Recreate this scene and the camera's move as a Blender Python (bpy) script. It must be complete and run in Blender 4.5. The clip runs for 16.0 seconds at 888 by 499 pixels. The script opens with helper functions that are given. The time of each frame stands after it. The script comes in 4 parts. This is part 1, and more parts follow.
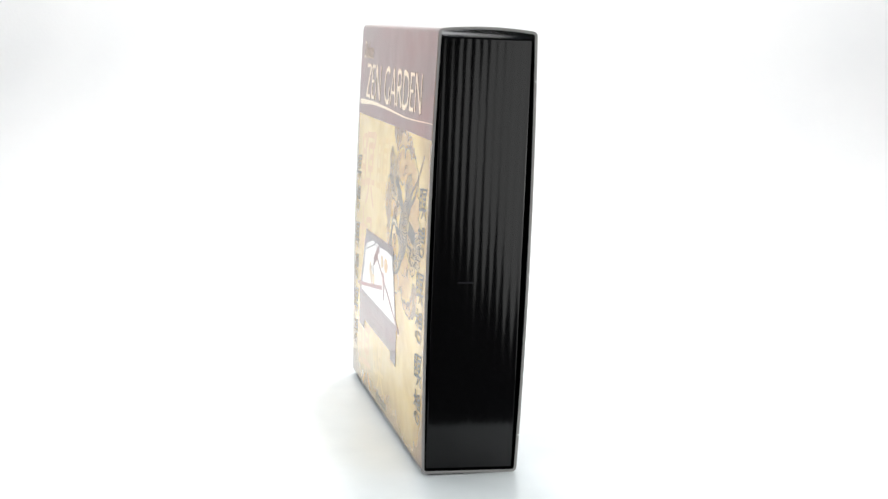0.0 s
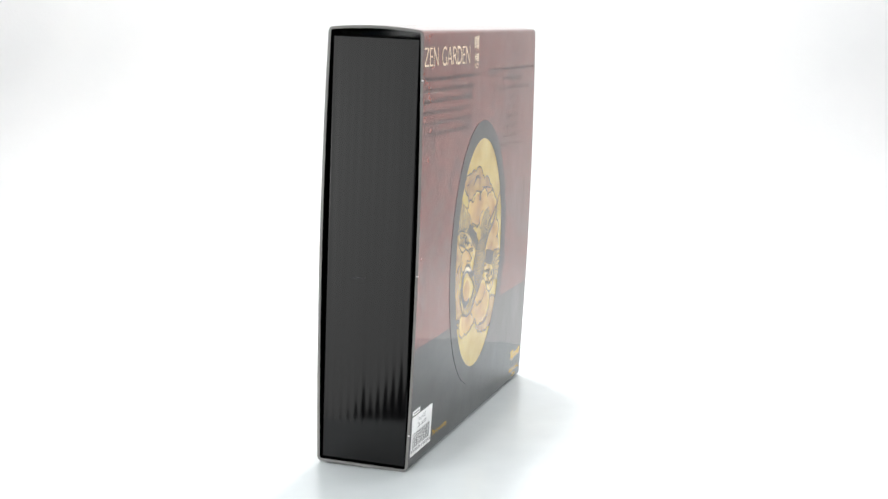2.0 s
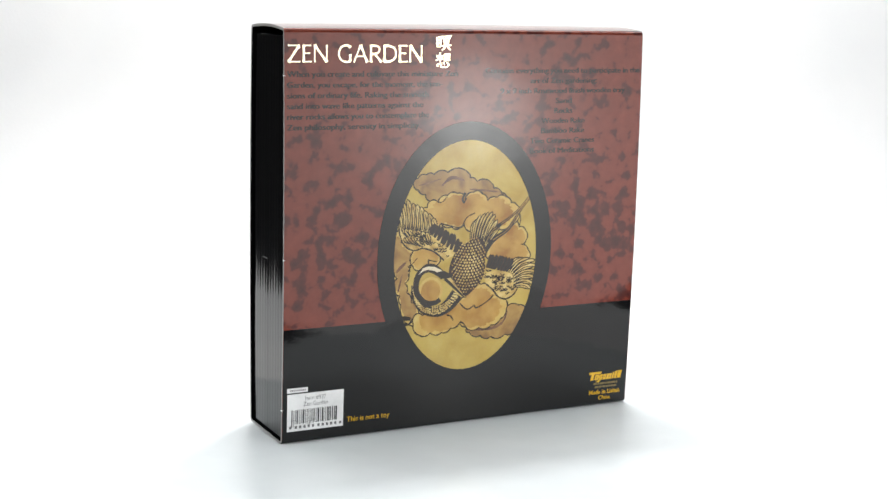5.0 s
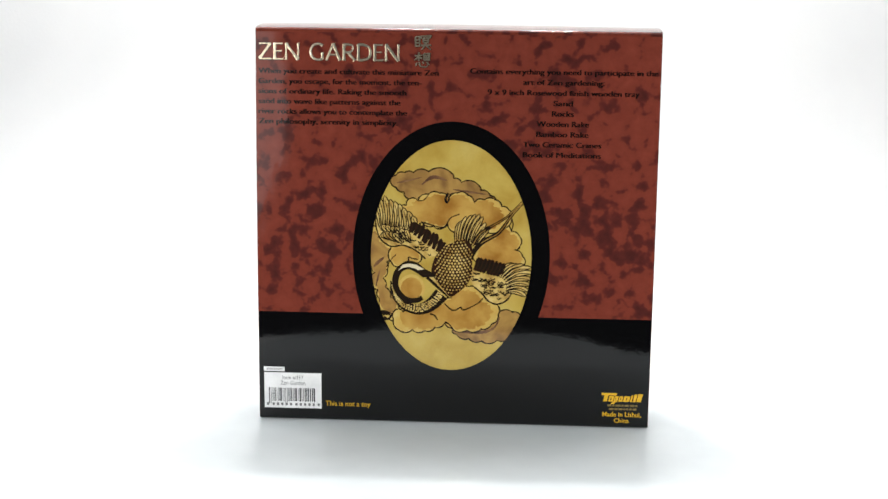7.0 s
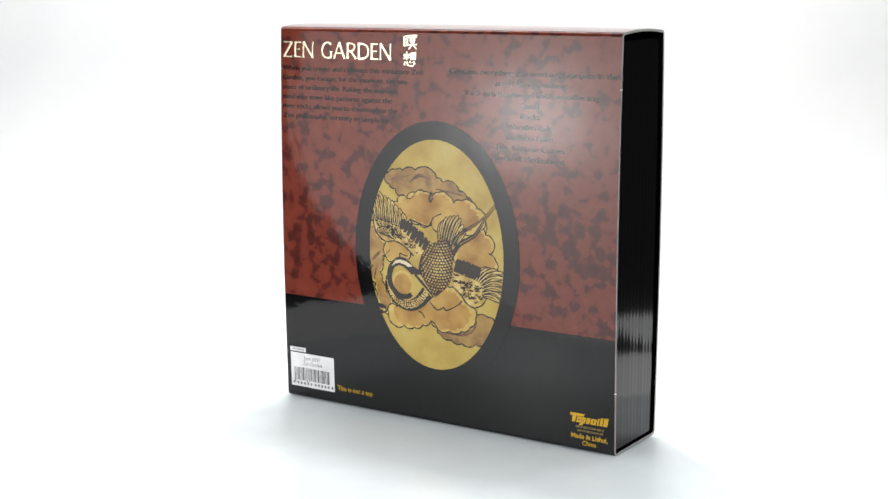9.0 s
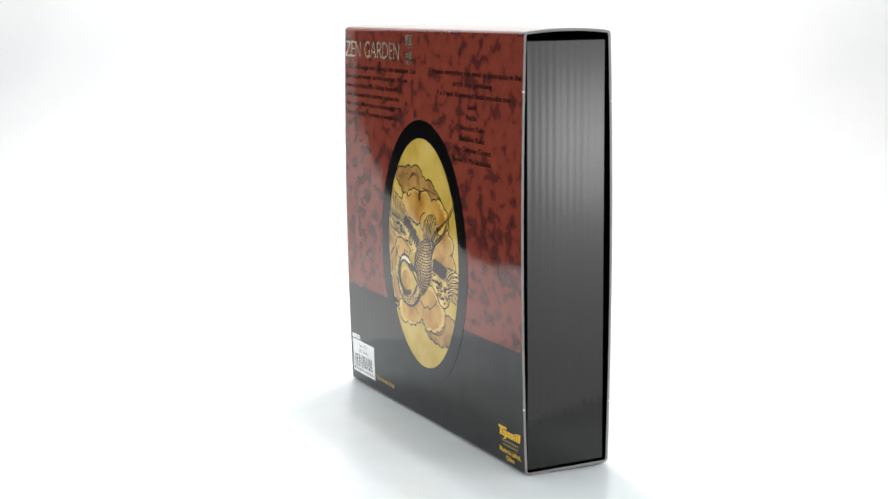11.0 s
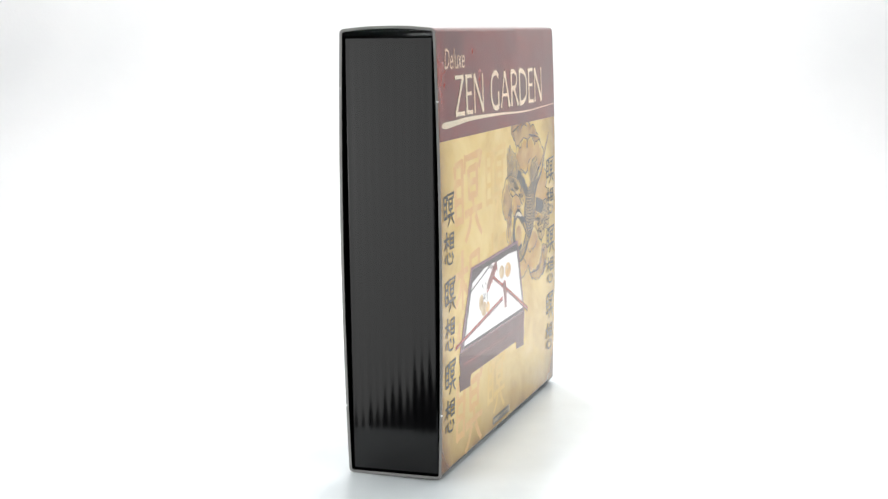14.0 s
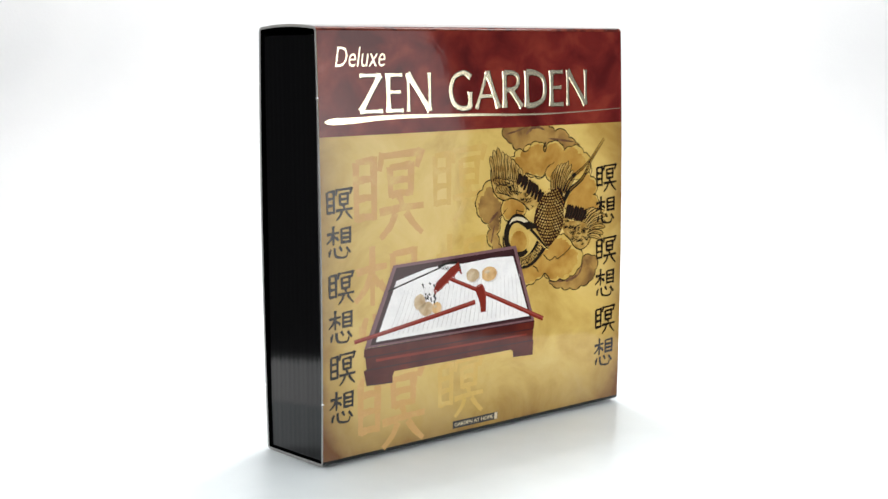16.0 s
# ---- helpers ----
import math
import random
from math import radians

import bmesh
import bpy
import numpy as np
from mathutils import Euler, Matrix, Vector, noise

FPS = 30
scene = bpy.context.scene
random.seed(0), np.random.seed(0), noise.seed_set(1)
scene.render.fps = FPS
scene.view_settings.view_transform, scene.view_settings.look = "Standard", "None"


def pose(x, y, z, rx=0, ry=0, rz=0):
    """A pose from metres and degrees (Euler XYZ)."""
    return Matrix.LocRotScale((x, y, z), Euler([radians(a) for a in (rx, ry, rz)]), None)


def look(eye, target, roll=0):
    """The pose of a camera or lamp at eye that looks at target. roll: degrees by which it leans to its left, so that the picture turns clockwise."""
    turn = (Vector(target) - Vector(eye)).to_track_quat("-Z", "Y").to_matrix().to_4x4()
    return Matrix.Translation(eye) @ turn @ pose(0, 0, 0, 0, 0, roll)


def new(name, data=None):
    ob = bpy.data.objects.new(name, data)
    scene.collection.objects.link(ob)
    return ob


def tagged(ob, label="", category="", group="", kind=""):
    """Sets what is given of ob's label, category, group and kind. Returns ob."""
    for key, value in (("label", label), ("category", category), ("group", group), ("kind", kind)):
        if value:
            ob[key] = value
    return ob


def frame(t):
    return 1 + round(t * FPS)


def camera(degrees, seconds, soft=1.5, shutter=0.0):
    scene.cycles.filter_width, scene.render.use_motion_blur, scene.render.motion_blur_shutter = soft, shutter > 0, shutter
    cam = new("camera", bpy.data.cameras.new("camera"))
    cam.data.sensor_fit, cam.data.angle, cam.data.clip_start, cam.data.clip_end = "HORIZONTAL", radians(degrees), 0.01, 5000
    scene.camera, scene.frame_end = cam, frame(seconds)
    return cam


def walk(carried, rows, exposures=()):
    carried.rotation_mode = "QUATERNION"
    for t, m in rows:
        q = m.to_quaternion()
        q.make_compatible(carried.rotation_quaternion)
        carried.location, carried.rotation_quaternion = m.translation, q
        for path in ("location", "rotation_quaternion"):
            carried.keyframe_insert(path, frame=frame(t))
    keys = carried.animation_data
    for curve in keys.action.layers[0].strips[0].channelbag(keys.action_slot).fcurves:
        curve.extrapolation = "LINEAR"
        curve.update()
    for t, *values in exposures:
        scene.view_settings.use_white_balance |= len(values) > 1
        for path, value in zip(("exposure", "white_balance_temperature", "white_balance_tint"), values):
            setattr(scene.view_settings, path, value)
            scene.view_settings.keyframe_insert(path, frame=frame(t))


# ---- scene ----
# ---- camera: stands still before a slow turntable ----
cam = camera(33.82, 16.0, soft=1.5)
EYE = (-0.0027, -0.9082, 0.2523)
PITCH = radians(8.97)
AIM = (EYE[0], EYE[1] + math.cos(PITCH), EYE[2] - math.sin(PITCH))
walk(cam, [(0.0, look(EYE, AIM, 0.78)), (16.0, look(EYE, AIM, 0.78))], exposures=[(0.0, 0.0), (16.0, 0.0)])

# ---- light: dim studio, two softboxes before the table, a light above and behind, added fills ----
world = bpy.data.worlds.new("studio")
scene.world = world
world.use_nodes = True
world.node_tree.nodes["Background"].inputs[0].default_value = (0.9, 0.95, 1.0, 1)
world.node_tree.nodes["Background"].inputs[1].default_value = 0.03


def area_lamp(name, eye, target, wide, high, radiance, colour=(1, 1, 1)):
    data = bpy.data.lights.new(name, "AREA")
    data.shape, data.size, data.size_y = "RECTANGLE", wide, high
    data.energy, data.color = radiance * math.pi * wide * high, colour
    ob = new(name, data)
    ob.matrix_world = look(eye, target)
    return ob


def softbox(side, wide=0.57, high=0.54):
    """A softbox: its cloth is brightest before the bulb and falls off smoothly to the rim."""
    centre, face = Vector((side * 0.395, -0.33, 0.155)), Vector((-side * 0.78, 0.62, 0.0))
    lamp = area_lamp("softbox_lamp", centre, centre + face, wide, high, 1.0, (0.99, 1.0, 0.99))
    lamp.data.shape = "ELLIPSE"
    lamp.data.use_nodes = True
    nt = lamp.data.node_tree
    geo = nt.nodes.new("ShaderNodeNewGeometry")
    shift = nt.nodes.new("ShaderNodeVectorMath")
    shift.operation = "SUBTRACT"
    shift.inputs[1].default_value = (0.5 + side * 0.04 / wide, 0.5, 0.0)
    nt.links.new(geo.outputs["Parametric"], shift.inputs[0])
    scale = nt.nodes.new("ShaderNodeVectorMath")
    scale.operation = "MULTIPLY"
    scale.inputs[1].default_value = (wide, high, 0.0)
    nt.links.new(shift.outputs[0], scale.inputs[0])
    far = nt.nodes.new("ShaderNodeVectorMath")
    far.operation = "LENGTH"
    nt.links.new(scale.outputs[0], far.inputs[0])
    fall = nt.nodes.new("ShaderNodeFloatCurve")
    points = fall.mapping.curves[0].points
    for x, y in ((0.04, 0.72), (0.09, 0.34), (0.16, 0.21), (0.25, 0.157), (0.34, 0.135)):
        points.new(x, y)
    points[0].location, points[-1].location = (0.0, 1.0), (1.0, 0.07)
    fall.mapping.update()
    nt.links.new(far.outputs["Value"], fall.inputs["Value"])
    gain = nt.nodes.new("ShaderNodeMath")
    gain.operation = "MULTIPLY"
    gain.inputs[1].default_value = 9.9
    nt.links.new(fall.outputs[0], gain.inputs[0])
    nt.links.new(gain.outputs[0], nt.nodes["Emission"].inputs["Strength"])


for side in (-1, 1):
    softbox(side)
# added overhead fill, no known source: lifts the plate and the upper boards
area_lamp("top_fill", (0.0, -0.18, 1.10), (0.0, -0.12, 0.0), 1.2, 0.7, 0.85, (0.92, 0.99, 1.0))
for side in (-1, 1):
    area_lamp("spot_lamp", (side * 0.12, 0.58, 1.60), (0.0, 0.0, 0.0), 0.09, 0.07, 325.0)
# unseen fill, added to bring the paper sweep up to white
area_lamp("backdrop_fill", (0.0, 0.20, 0.80), (0.0, 0.42, 0.18), 1.4, 0.2, 8.6)


# ---- materials ----
def shader(name):
    m = bpy.data.materials.new(name)
    m.use_nodes = True
    nt = m.node_tree
    return m, nt, nt.nodes["Principled BSDF"]


def node(nt, kind, **inputs):
    n = nt.nodes.new(kind)
    for key, value in inputs.items():
        n.inputs[key.replace("_", " ")].default_value = value
    return n


def ramp(nt, source, stops):
    r = nt.nodes.new("ShaderNodeValToRGB")
    e = r.color_ramp.elements
    while len(e) < len(stops):
        e.new(0.5)
    for el, (pos, col) in zip(e, stops):
        el.position, el.color = pos, (*col, 1)
    nt.links.new(source, r.inputs[0])
    return r.outputs[0]


def noise_tex(nt, scale, detail=3.0, distortion=0.0, rough=0.5, stretch=None):
    tc = nt.nodes.new("ShaderNodeTexCoord")
    n = node(nt, "ShaderNodeTexNoise", Scale=scale, Detail=detail, Distortion=distortion, Roughness=rough)
    source = tc.outputs["Object"]
    if stretch:
        mp = nt.nodes.new("ShaderNodeMapping")
        mp.inputs["Scale"].default_value = stretch
        nt.links.new(source, mp.inputs[0])
        source = mp.outputs[0]
    nt.links.new(source, n.inputs["Vector"])
    return n.outputs["Fac"]


def relief(nt, b, height, distance, strength=1.0, coat=False):
    bump = node(nt, "ShaderNodeBump", Strength=strength, Distance=distance)
    nt.links.new(height, bump.inputs["Height"])
    nt.links.new(bump.outputs[0], b.inputs["Normal"])
    if coat:
        nt.links.new(bump.outputs[0], b.inputs["Coat Normal"])


def board_relief(nt, b):
    """Pressed board under film: slow waves with a fine orange peel on them."""
    add = nt.nodes.new("ShaderNodeMix")
    add.inputs["Factor"].default_value = 0.055
    nt.links.new(noise_tex(nt, 26, 1.5), add.inputs["A"])
    nt.links.new(noise_tex(nt, 330, 1.0), add.inputs["B"])
    relief(nt, b, add.outputs["Result"], 0.00042, coat=True)


GLOSS = 0.075


def film(b, rough=0.03, weight=0.15):
    """Clear laminated film over print: a sharp thin gloss on a hazier one."""
    b.inputs["IOR"].default_value = 1.375
    b.inputs["Coat Weight"].default_value = weight
    b.inputs["Coat Roughness"].default_value = rough
    b.inputs["Coat IOR"].default_value = 1.45



def print_mat(name, stops, scale, detail=4.0, distortion=0.6, rough=GLOSS, fine=0.12, broad=0.0):
    """Offset print under a glossy film: blotchy ink, a fine grain, a slightly wavy board."""
    m, nt, b = shader(name)
    spots = noise_tex(nt, scale, detail, distortion)
    if broad:
        big = nt.nodes.new("ShaderNodeMix")
        big.inputs["Factor"].default_value = broad
        nt.links.new(spots, big.inputs["A"])
        nt.links.new(noise_tex(nt, scale / 9, 2, 0.2), big.inputs["B"])
        spots = big.outputs["Result"]
    col = ramp(nt, spots, stops)
    grain = noise_tex(nt, 900, 2)
    mix = nt.nodes.new("ShaderNodeMix")
    mix.data_type, mix.blend_type = "RGBA", "MULTIPLY"
    mix.inputs["Factor"].default_value = fine
    nt.links.new(col, mix.inputs["A"])
    nt.links.new(ramp(nt, grain, [(0.3, (0.55, 0.55, 0.55)), (0.7, (1, 1, 1))]), mix.inputs["B"])
    nt.links.new(mix.outputs["Result"], b.inputs["Base Color"])
    b.inputs["Roughness"].default_value = rough
    film(b)
    board_relief(nt, b)
    return m


def flat_print(name, colour, rough=GLOSS):
    d = tuple(c * 0.82 for c in colour)
    return print_mat(name, [(0.3, d), (0.7, colour)], 60, 3, 0.2, rough)


def foil_mat(name, colour, rough=0.21, metal=1.0):
    m, nt, b = shader(name)
    b.inputs["Base Color"].default_value = (*colour, 1)
    b.inputs["Metallic"].default_value = metal
    b.inputs["Roughness"].default_value = rough
    relief(nt, b, noise_tex(nt, 60, 2), 0.00012)
    return m


RED = print_mat("red_mottled_print", [(0.33, (0.058, 0.015, 0.0125)), (0.43, (0.088, 0.019, 0.015)), (0.48, (0.160, 0.032, 0.020)), (0.7, (0.200, 0.042, 0.026))], 112, 2.0, 0.2, broad=0.35)
BLACK = flat_print("black_print", (0.0026, 0.0026, 0.003))
GOLD = print_mat("old_gold_print", [(0.25, (0.36, 0.20, 0.05)), (0.5, (0.60, 0.40, 0.11)), (0.75, (0.68, 0.48, 0.17))], 22, 5, 0.5)
BOARD = flat_print("grey_board_edge", (0.24, 0.235, 0.23), 0.6)
m, nt, b = shader("black_glossy_card")
b.inputs["Base Color"].default_value = (0.002, 0.002, 0.0023, 1)
b.inputs["Roughness"].default_value = 0.095
film(b, 0.04, 0.0)
b.inputs["IOR"].default_value = 1.36
# flutes of the corrugated board show faintly through the black face
flute = node(nt, "ShaderNodeTexWave", Scale=71.0, Distortion=0.6, Detail=1.0)
flute.bands_direction = "Y"
nt.links.new(nt.nodes.new("ShaderNodeTexCoord").outputs["Object"], flute.inputs["Vector"])
blend = nt.nodes.new("ShaderNodeMix")
blend.inputs["Factor"].default_value = 0.10
nt.links.new(noise_tex(nt, 1.0, 1.2, 0.2, 0.5, (7, 75, 3)), blend.inputs["A"])
nt.links.new(flute.outputs["Fac"], blend.inputs["B"])
relief(nt, b, blend.outputs["Result"], 0.00026, coat=True)
CARD = m
m, nt, b = shader("white_acrylic")
nt.links.new(ramp(nt, noise_tex(nt, 30, 4), [(0.3, (0.72, 0.76, 0.775)), (0.7, (0.76, 0.80, 0.815))]), b.inputs["Base Color"])
b.inputs["Roughness"].default_value = 0.16
b.inputs["IOR"].default_value = 1.17
relief(nt, b, noise_tex(nt, 9, 2), 0.0003)
ACRYLIC = m
m, nt, b = shader("white_paper_sweep")
nt.links.new(ramp(nt, noise_tex(nt, 12, 4), [(0.3, (0.86, 0.865, 0.87)), (0.7, (0.9, 0.9, 0.9))]), b.inputs["Base Color"])
b.inputs["Roughness"].default_value = 0.7
relief(nt, b, noise_tex(nt, 400, 3), 0.0001)
PAPER = m
m, nt, b = shader("grey_wall_paint")
nt.links.new(ramp(nt, noise_tex(nt, 6, 4), [(0.3, (0.22, 0.22, 0.225)), (0.7, (0.27, 0.27, 0.27))]), b.inputs["Base Color"])
b.inputs["Roughness"].default_value = 0.8
DARK = m


# ---- builders ----
def part(name, bm, materials, parent=None, label=""):
    bm.normal_update()
    for e in bm.edges:
        if len(e.link_faces) == 2 and e.calc_face_angle(0) > 0.6:
            e.smooth = False
    me = bpy.data.meshes.new(name)
    bm.to_mesh(me)
    bm.free()
    for mat in materials if isinstance(materials, (list, tuple)) else (materials,):
        me.materials.append(mat)
    ob = new(name, me)
    ob.parent = parent
    return tagged(ob, label)


def add_block(bm, lo, hi, bevel=0.0, segments=2, mat=0):
    made = bmesh.ops.create_cube(bm, size=1.0)["verts"]
    for v in made:
        v.co = Vector([lo[i] + (v.co[i] + 0.5) * (hi[i] - lo[i]) for i in range(3)])
    faces = {f for v in made for f in v.link_faces}
    if bevel:
        edges = list({e for v in made for e in v.link_edges})
        out = bmesh.ops.bevel(bm, geom=edges, offset=bevel, segments=segments, affect="EDGES", profile=0.5)
        faces |= set(out["faces"])
    for f in faces:
        if f.is_valid:
            f.material_index = mat


# ---- studio ----
def studio():
    bm = bmesh.new()
    profile = [(0.10, -0.0012), (0.22, -0.002)]
    profile += [(0.22 + 0.20 * math.sin(a), 0.198 - 0.20 * math.cos(a)) for a in [radians(6 * i) for i in range(1, 15)]]
    profile += [(0.42, 0.21), (0.42, 0.62)]
    rows = [[bm.verts.new((x, y, z)) for y, z in profile] for x in (-0.46, 0.46)]
    for i in range(len(profile) - 1):
        f = bm.faces.new((rows[0][i], rows[1][i], rows[1][i + 1], rows[0][i + 1]))
        f.smooth = True
    tagged(part("backdrop", bm, PAPER), "seamless white paper sweep behind the turntable", "backdrop", kind="structure")
    bm = bmesh.new()
    add_block(bm, (-0.33, -0.178, -0.022), (0.33, 0.11, -0.0006), 0.0006, 2)
    tagged(part("tabletop", bm, PAPER), "white tabletop round the turntable plate", "table", kind="structure")
    bm = bmesh.new()
    add_block(bm, (-0.27, -0.15, -0.90), (0.27, 0.11, -0.022))
    add_block(bm, (-0.45, 0.115, -0.90), (0.45, 0.43, -0.030))
    tagged(part("table_base", bm, DARK), "plain grey base under the table and sweep", "table", kind="structure")
    for name, lo, hi in (("floor", (-3, -3, -0.95), (3, 2.2, -0.9)), ("ceiling", (-3, -3, 2.2), (3, 2.2, 2.25)),
                         ("wall_north", (-3, 2.2, -0.9), (3, 2.25, 2.2)), ("wall_south", (-3, -3.05, -0.9), (3, -3, 2.2)),
                         ("wall_east", (3, -3, -0.9), (3.05, 2.2, 2.2)), ("wall_west", (-3.05, -3, -0.9), (-3, 2.2, 2.2))):
        bm = bmesh.new()
        add_block(bm, lo, hi)
        tagged(part(name, bm, DARK), "plain grey painted studio " + name.split("_")[0], name.split("_")[0], kind="structure")


studio()


def turntable():
    thing = tagged(new("turntable"), "round white glossy acrylic turntable plate", "turntable")
    bm = bmesh.new()
    prof = [(0.0, -0.0018), (0.2149, -0.0018), (0.2149, 0.0), (0.0, 0.0)]
    n = 128
    rings = [[bm.verts.new((r * math.cos(2 * math.pi * k / n), r * math.sin(2 * math.pi * k / n), z)) for k in range(n)] for r, z in prof[1:-1]]
    for a, c in zip(rings, rings[1:]):
        for k in range(n):
            bm.faces.new((a[k], a[(k + 1) % n], c[(k + 1) % n], c[k]))
    bm.faces.new(rings[-1])
    bm.faces.new(rings[0][::-1])
    part("plate", bm, ACRYLIC, thing)
    bm = bmesh.new()
    prof = [(0.2150, -0.0018), (0.2160, -0.0018), (0.2165, -0.0015), (0.2165, -0.0006), (0.2160, -0.0002), (0.2150, -0.0001)]
    rings = [[bm.verts.new((r * math.cos(2 * math.pi * k / n), r * math.sin(2 * math.pi * k / n), z)) for k in range(n)] for r, z in prof]
    for a, c in zip(rings, rings[1:]):
        for k in range(n):
            bm.faces.new((a[k], a[(k + 1) % n], c[(k + 1) % n], c[k]))
    part("rim", bm, ACRYLIC, thing, "polished rounded rim of the plate")
    return thing


plate = turntable()

# ---- the boxed set ----
W, D, H = 0.245, 0.0547, 0.2463
LEAN = 1.6


def sleeve_box():
    thing = tagged(new("boxed_set"), "glossy printed cardboard sleeve over a black inner box", "box")
    return thing


box = sleeve_box()
TH = 0.0015
R = 0.0028
BOW, ARCH = 0.0021, 0.0014


def bow(v):
    """The tall boards swell a little between their folds."""
    step = (H - 2 * R) / 24
    j = min(23, max(0, int((v - R) / step)))
    ends = [BOW * 4 * w * (H - w) / (H * H) for w in (R + j * step, R + (j + 1) * step)]
    return ends[0] + (ends[1] - ends[0]) * ((v - R) / step - j) - BOW * 4 * R * (H - R) / (H * H)


def tall_panel(name, x_axis, origin, material, label):
    """A tall board of the sleeve; its own x runs across it, y up, z outwards."""
    bm = bmesh.new()
    nu, nv = 8, 24
    us = [-W / 2 + W * i / nu for i in range(nu + 1)]
    vs = [R + (H - 2 * R) * j / nv for j in range(nv + 1)]
    outer = [[bm.verts.new((u, v, bow(v))) for u in us] for v in vs]
    inner = [[bm.verts.new((u, v, bow(v) - TH)) for u in us] for v in vs]
    for j in range(nv):
        for i in range(nu):
            f = bm.faces.new((outer[j][i], outer[j][i + 1], outer[j + 1][i + 1], outer[j + 1][i]))
            f.smooth = True
            bm.faces.new((inner[j][i], inner[j + 1][i], inner[j + 1][i + 1], inner[j][i + 1])).material_index = 2
        for i, flip in ((0, False), (nu, True)):
            q = (outer[j][i], outer[j + 1][i], inner[j + 1][i], inner[j][i])
            bm.faces.new(q[::-1] if flip else q).material_index = 1
    ob = part(name, bm, [material, BOARD, CARD], box, label)
    z_axis = Vector(x_axis).cross(Vector((0, 0, 1)))
    ob.matrix_basis = Matrix.Translation(origin) @ Matrix((x_axis, (0, 0, 1), z_axis)).transposed().to_4x4()
    return ob


def fold_panel(name, up, material, label):
    """A narrow board with its two rounded folds, over or under the tall ones."""
    z0, s = (H, 1) if up else (0.0, -1)
    prof = [(-D / 2 + R - R * math.cos(a), -R + R * math.sin(a)) for a in [math.pi / 2 * k / 6 for k in range(7)]]
    flat = D - 2 * R
    prof += [(-D / 2 + R + flat * k / 10, ARCH * (4 * k / 10 * (1 - k / 10)) * (1 if up else 0.0)) for k in range(1, 10)]
    prof += [(-y, z) for y, z in prof[6::-1]]
    inner = []
    for i, (y, z) in enumerate(prof):
        a, c = prof[max(i - 1, 0)], prof[min(i + 1, len(prof) - 1)]
        t = Vector((c[0] - a[0], c[1] - a[1])).normalized()
        inner.append((y + t.y * TH, z - t.x * TH))
    bm = bmesh.new()
    nu = 8
    grid = [[[bm.verts.new((-W / 2 + W * i / nu, y, z0 + s * (z + (1.0 if up else 0.0) * 0.0007 * max(0, 1 - abs(y) / (D / 2 - R)) * (1 - (2 * i / nu - 1) ** 2)))) for y, z in line] for line in (prof, inner)] for i in range(nu + 1)]
    n = len(prof)
    for i in range(nu):
        for k in range(n - 1):
            f = bm.faces.new((grid[i][0][k], grid[i + 1][0][k], grid[i + 1][0][k + 1], grid[i][0][k + 1]))
            f.smooth = True
            bm.faces.new((grid[i][1][k], grid[i][1][k + 1], grid[i + 1][1][k + 1], grid[i + 1][1][k])).material_index = 2
    for i in (0, nu):
        for k in range(n - 1):
            bm.faces.new((grid[i][0][k], grid[i][0][k + 1], grid[i][1][k + 1], grid[i][1][k])).material_index = 1
    bmesh.ops.recalc_face_normals(bm, faces=bm.faces[:])
    return part(name, bm, [material, BOARD, CARD], box, label)


def edge_stain(name, base):
    """Old gold print, scorched brown towards the borders of the picture."""
    m, nt, b = shader(name)
    col = ramp(nt, noise_tex(nt, 20, 6, 0.5, 0.6), base)
    tc = nt.nodes.new("ShaderNodeTexCoord")
    sep = nt.nodes.new("ShaderNodeSeparateXYZ")
    nt.links.new(tc.outputs["Object"], sep.inputs[0])

    def math_node(op, a, c=None):
        n = nt.nodes.new("ShaderNodeMath")
        n.operation = op
        for i, s in enumerate((a, c)):
            if s is None:
                continue
            if isinstance(s, (int, float)):
                n.inputs[i].default_value = s
            else:
                nt.links.new(s, n.inputs[i])
        return n.outputs[0]

    side = math_node("DIVIDE", math_node("ABSOLUTE", sep.outputs[0]), W / 2)
    side = math_node("POWER", side, 9.0)
    low = math_node("POWER", math_node("SUBTRACT", 1.0, math_node("DIVIDE", sep.outputs[1], 0.186)), 8.0)
    burn = math_node("ADD", math_node("MULTIPLY", side, 0.75), math_node("MULTIPLY", low, 0.85))
    burn = math_node("MULTIPLY", burn, math_node("ADD", noise_tex(nt, 40, 4, 0.4), 0.35))
    mix = nt.nodes.new("ShaderNodeMix")
    mix.data_type = "RGBA"
    mix.inputs["B"].default_value = (0.14, 0.055, 0.016, 1)
    nt.links.new(burn, mix.inputs["Factor"])
    nt.links.new(col, mix.inputs["A"])
    nt.links.new(mix.outputs["Result"], b.inputs["Base Color"])
    b.inputs["Roughness"].default_value = GLOSS
    film(b)
    board_relief(nt, b)
    return m


GOLD_FACE = edge_stain("scorched_gold_print", [(0.3, (0.42, 0.265, 0.065)), (0.5, (0.60, 0.425, 0.125)), (0.7, (0.68, 0.505, 0.185))])
RED_FRONT = print_mat("maroon_cloudy_print", [(0.3, (0.085, 0.010, 0.010)), (0.5, (0.15, 0.018, 0.015)), (0.68, (0.225, 0.034, 0.022)), (0.8, (0.28, 0.062, 0.046))], 38, 4, 0.7)
OVAL_GOLD = print_mat("pale_gold_print", [(0.3, (0.39, 0.255, 0.045)), (0.55, (0.48, 0.345, 0.078)), (0.8, (0.52, 0.40, 0.12))], 45, 5, 0.3)
INK = flat_print("dark_ink", (0.018, 0.012, 0.008))
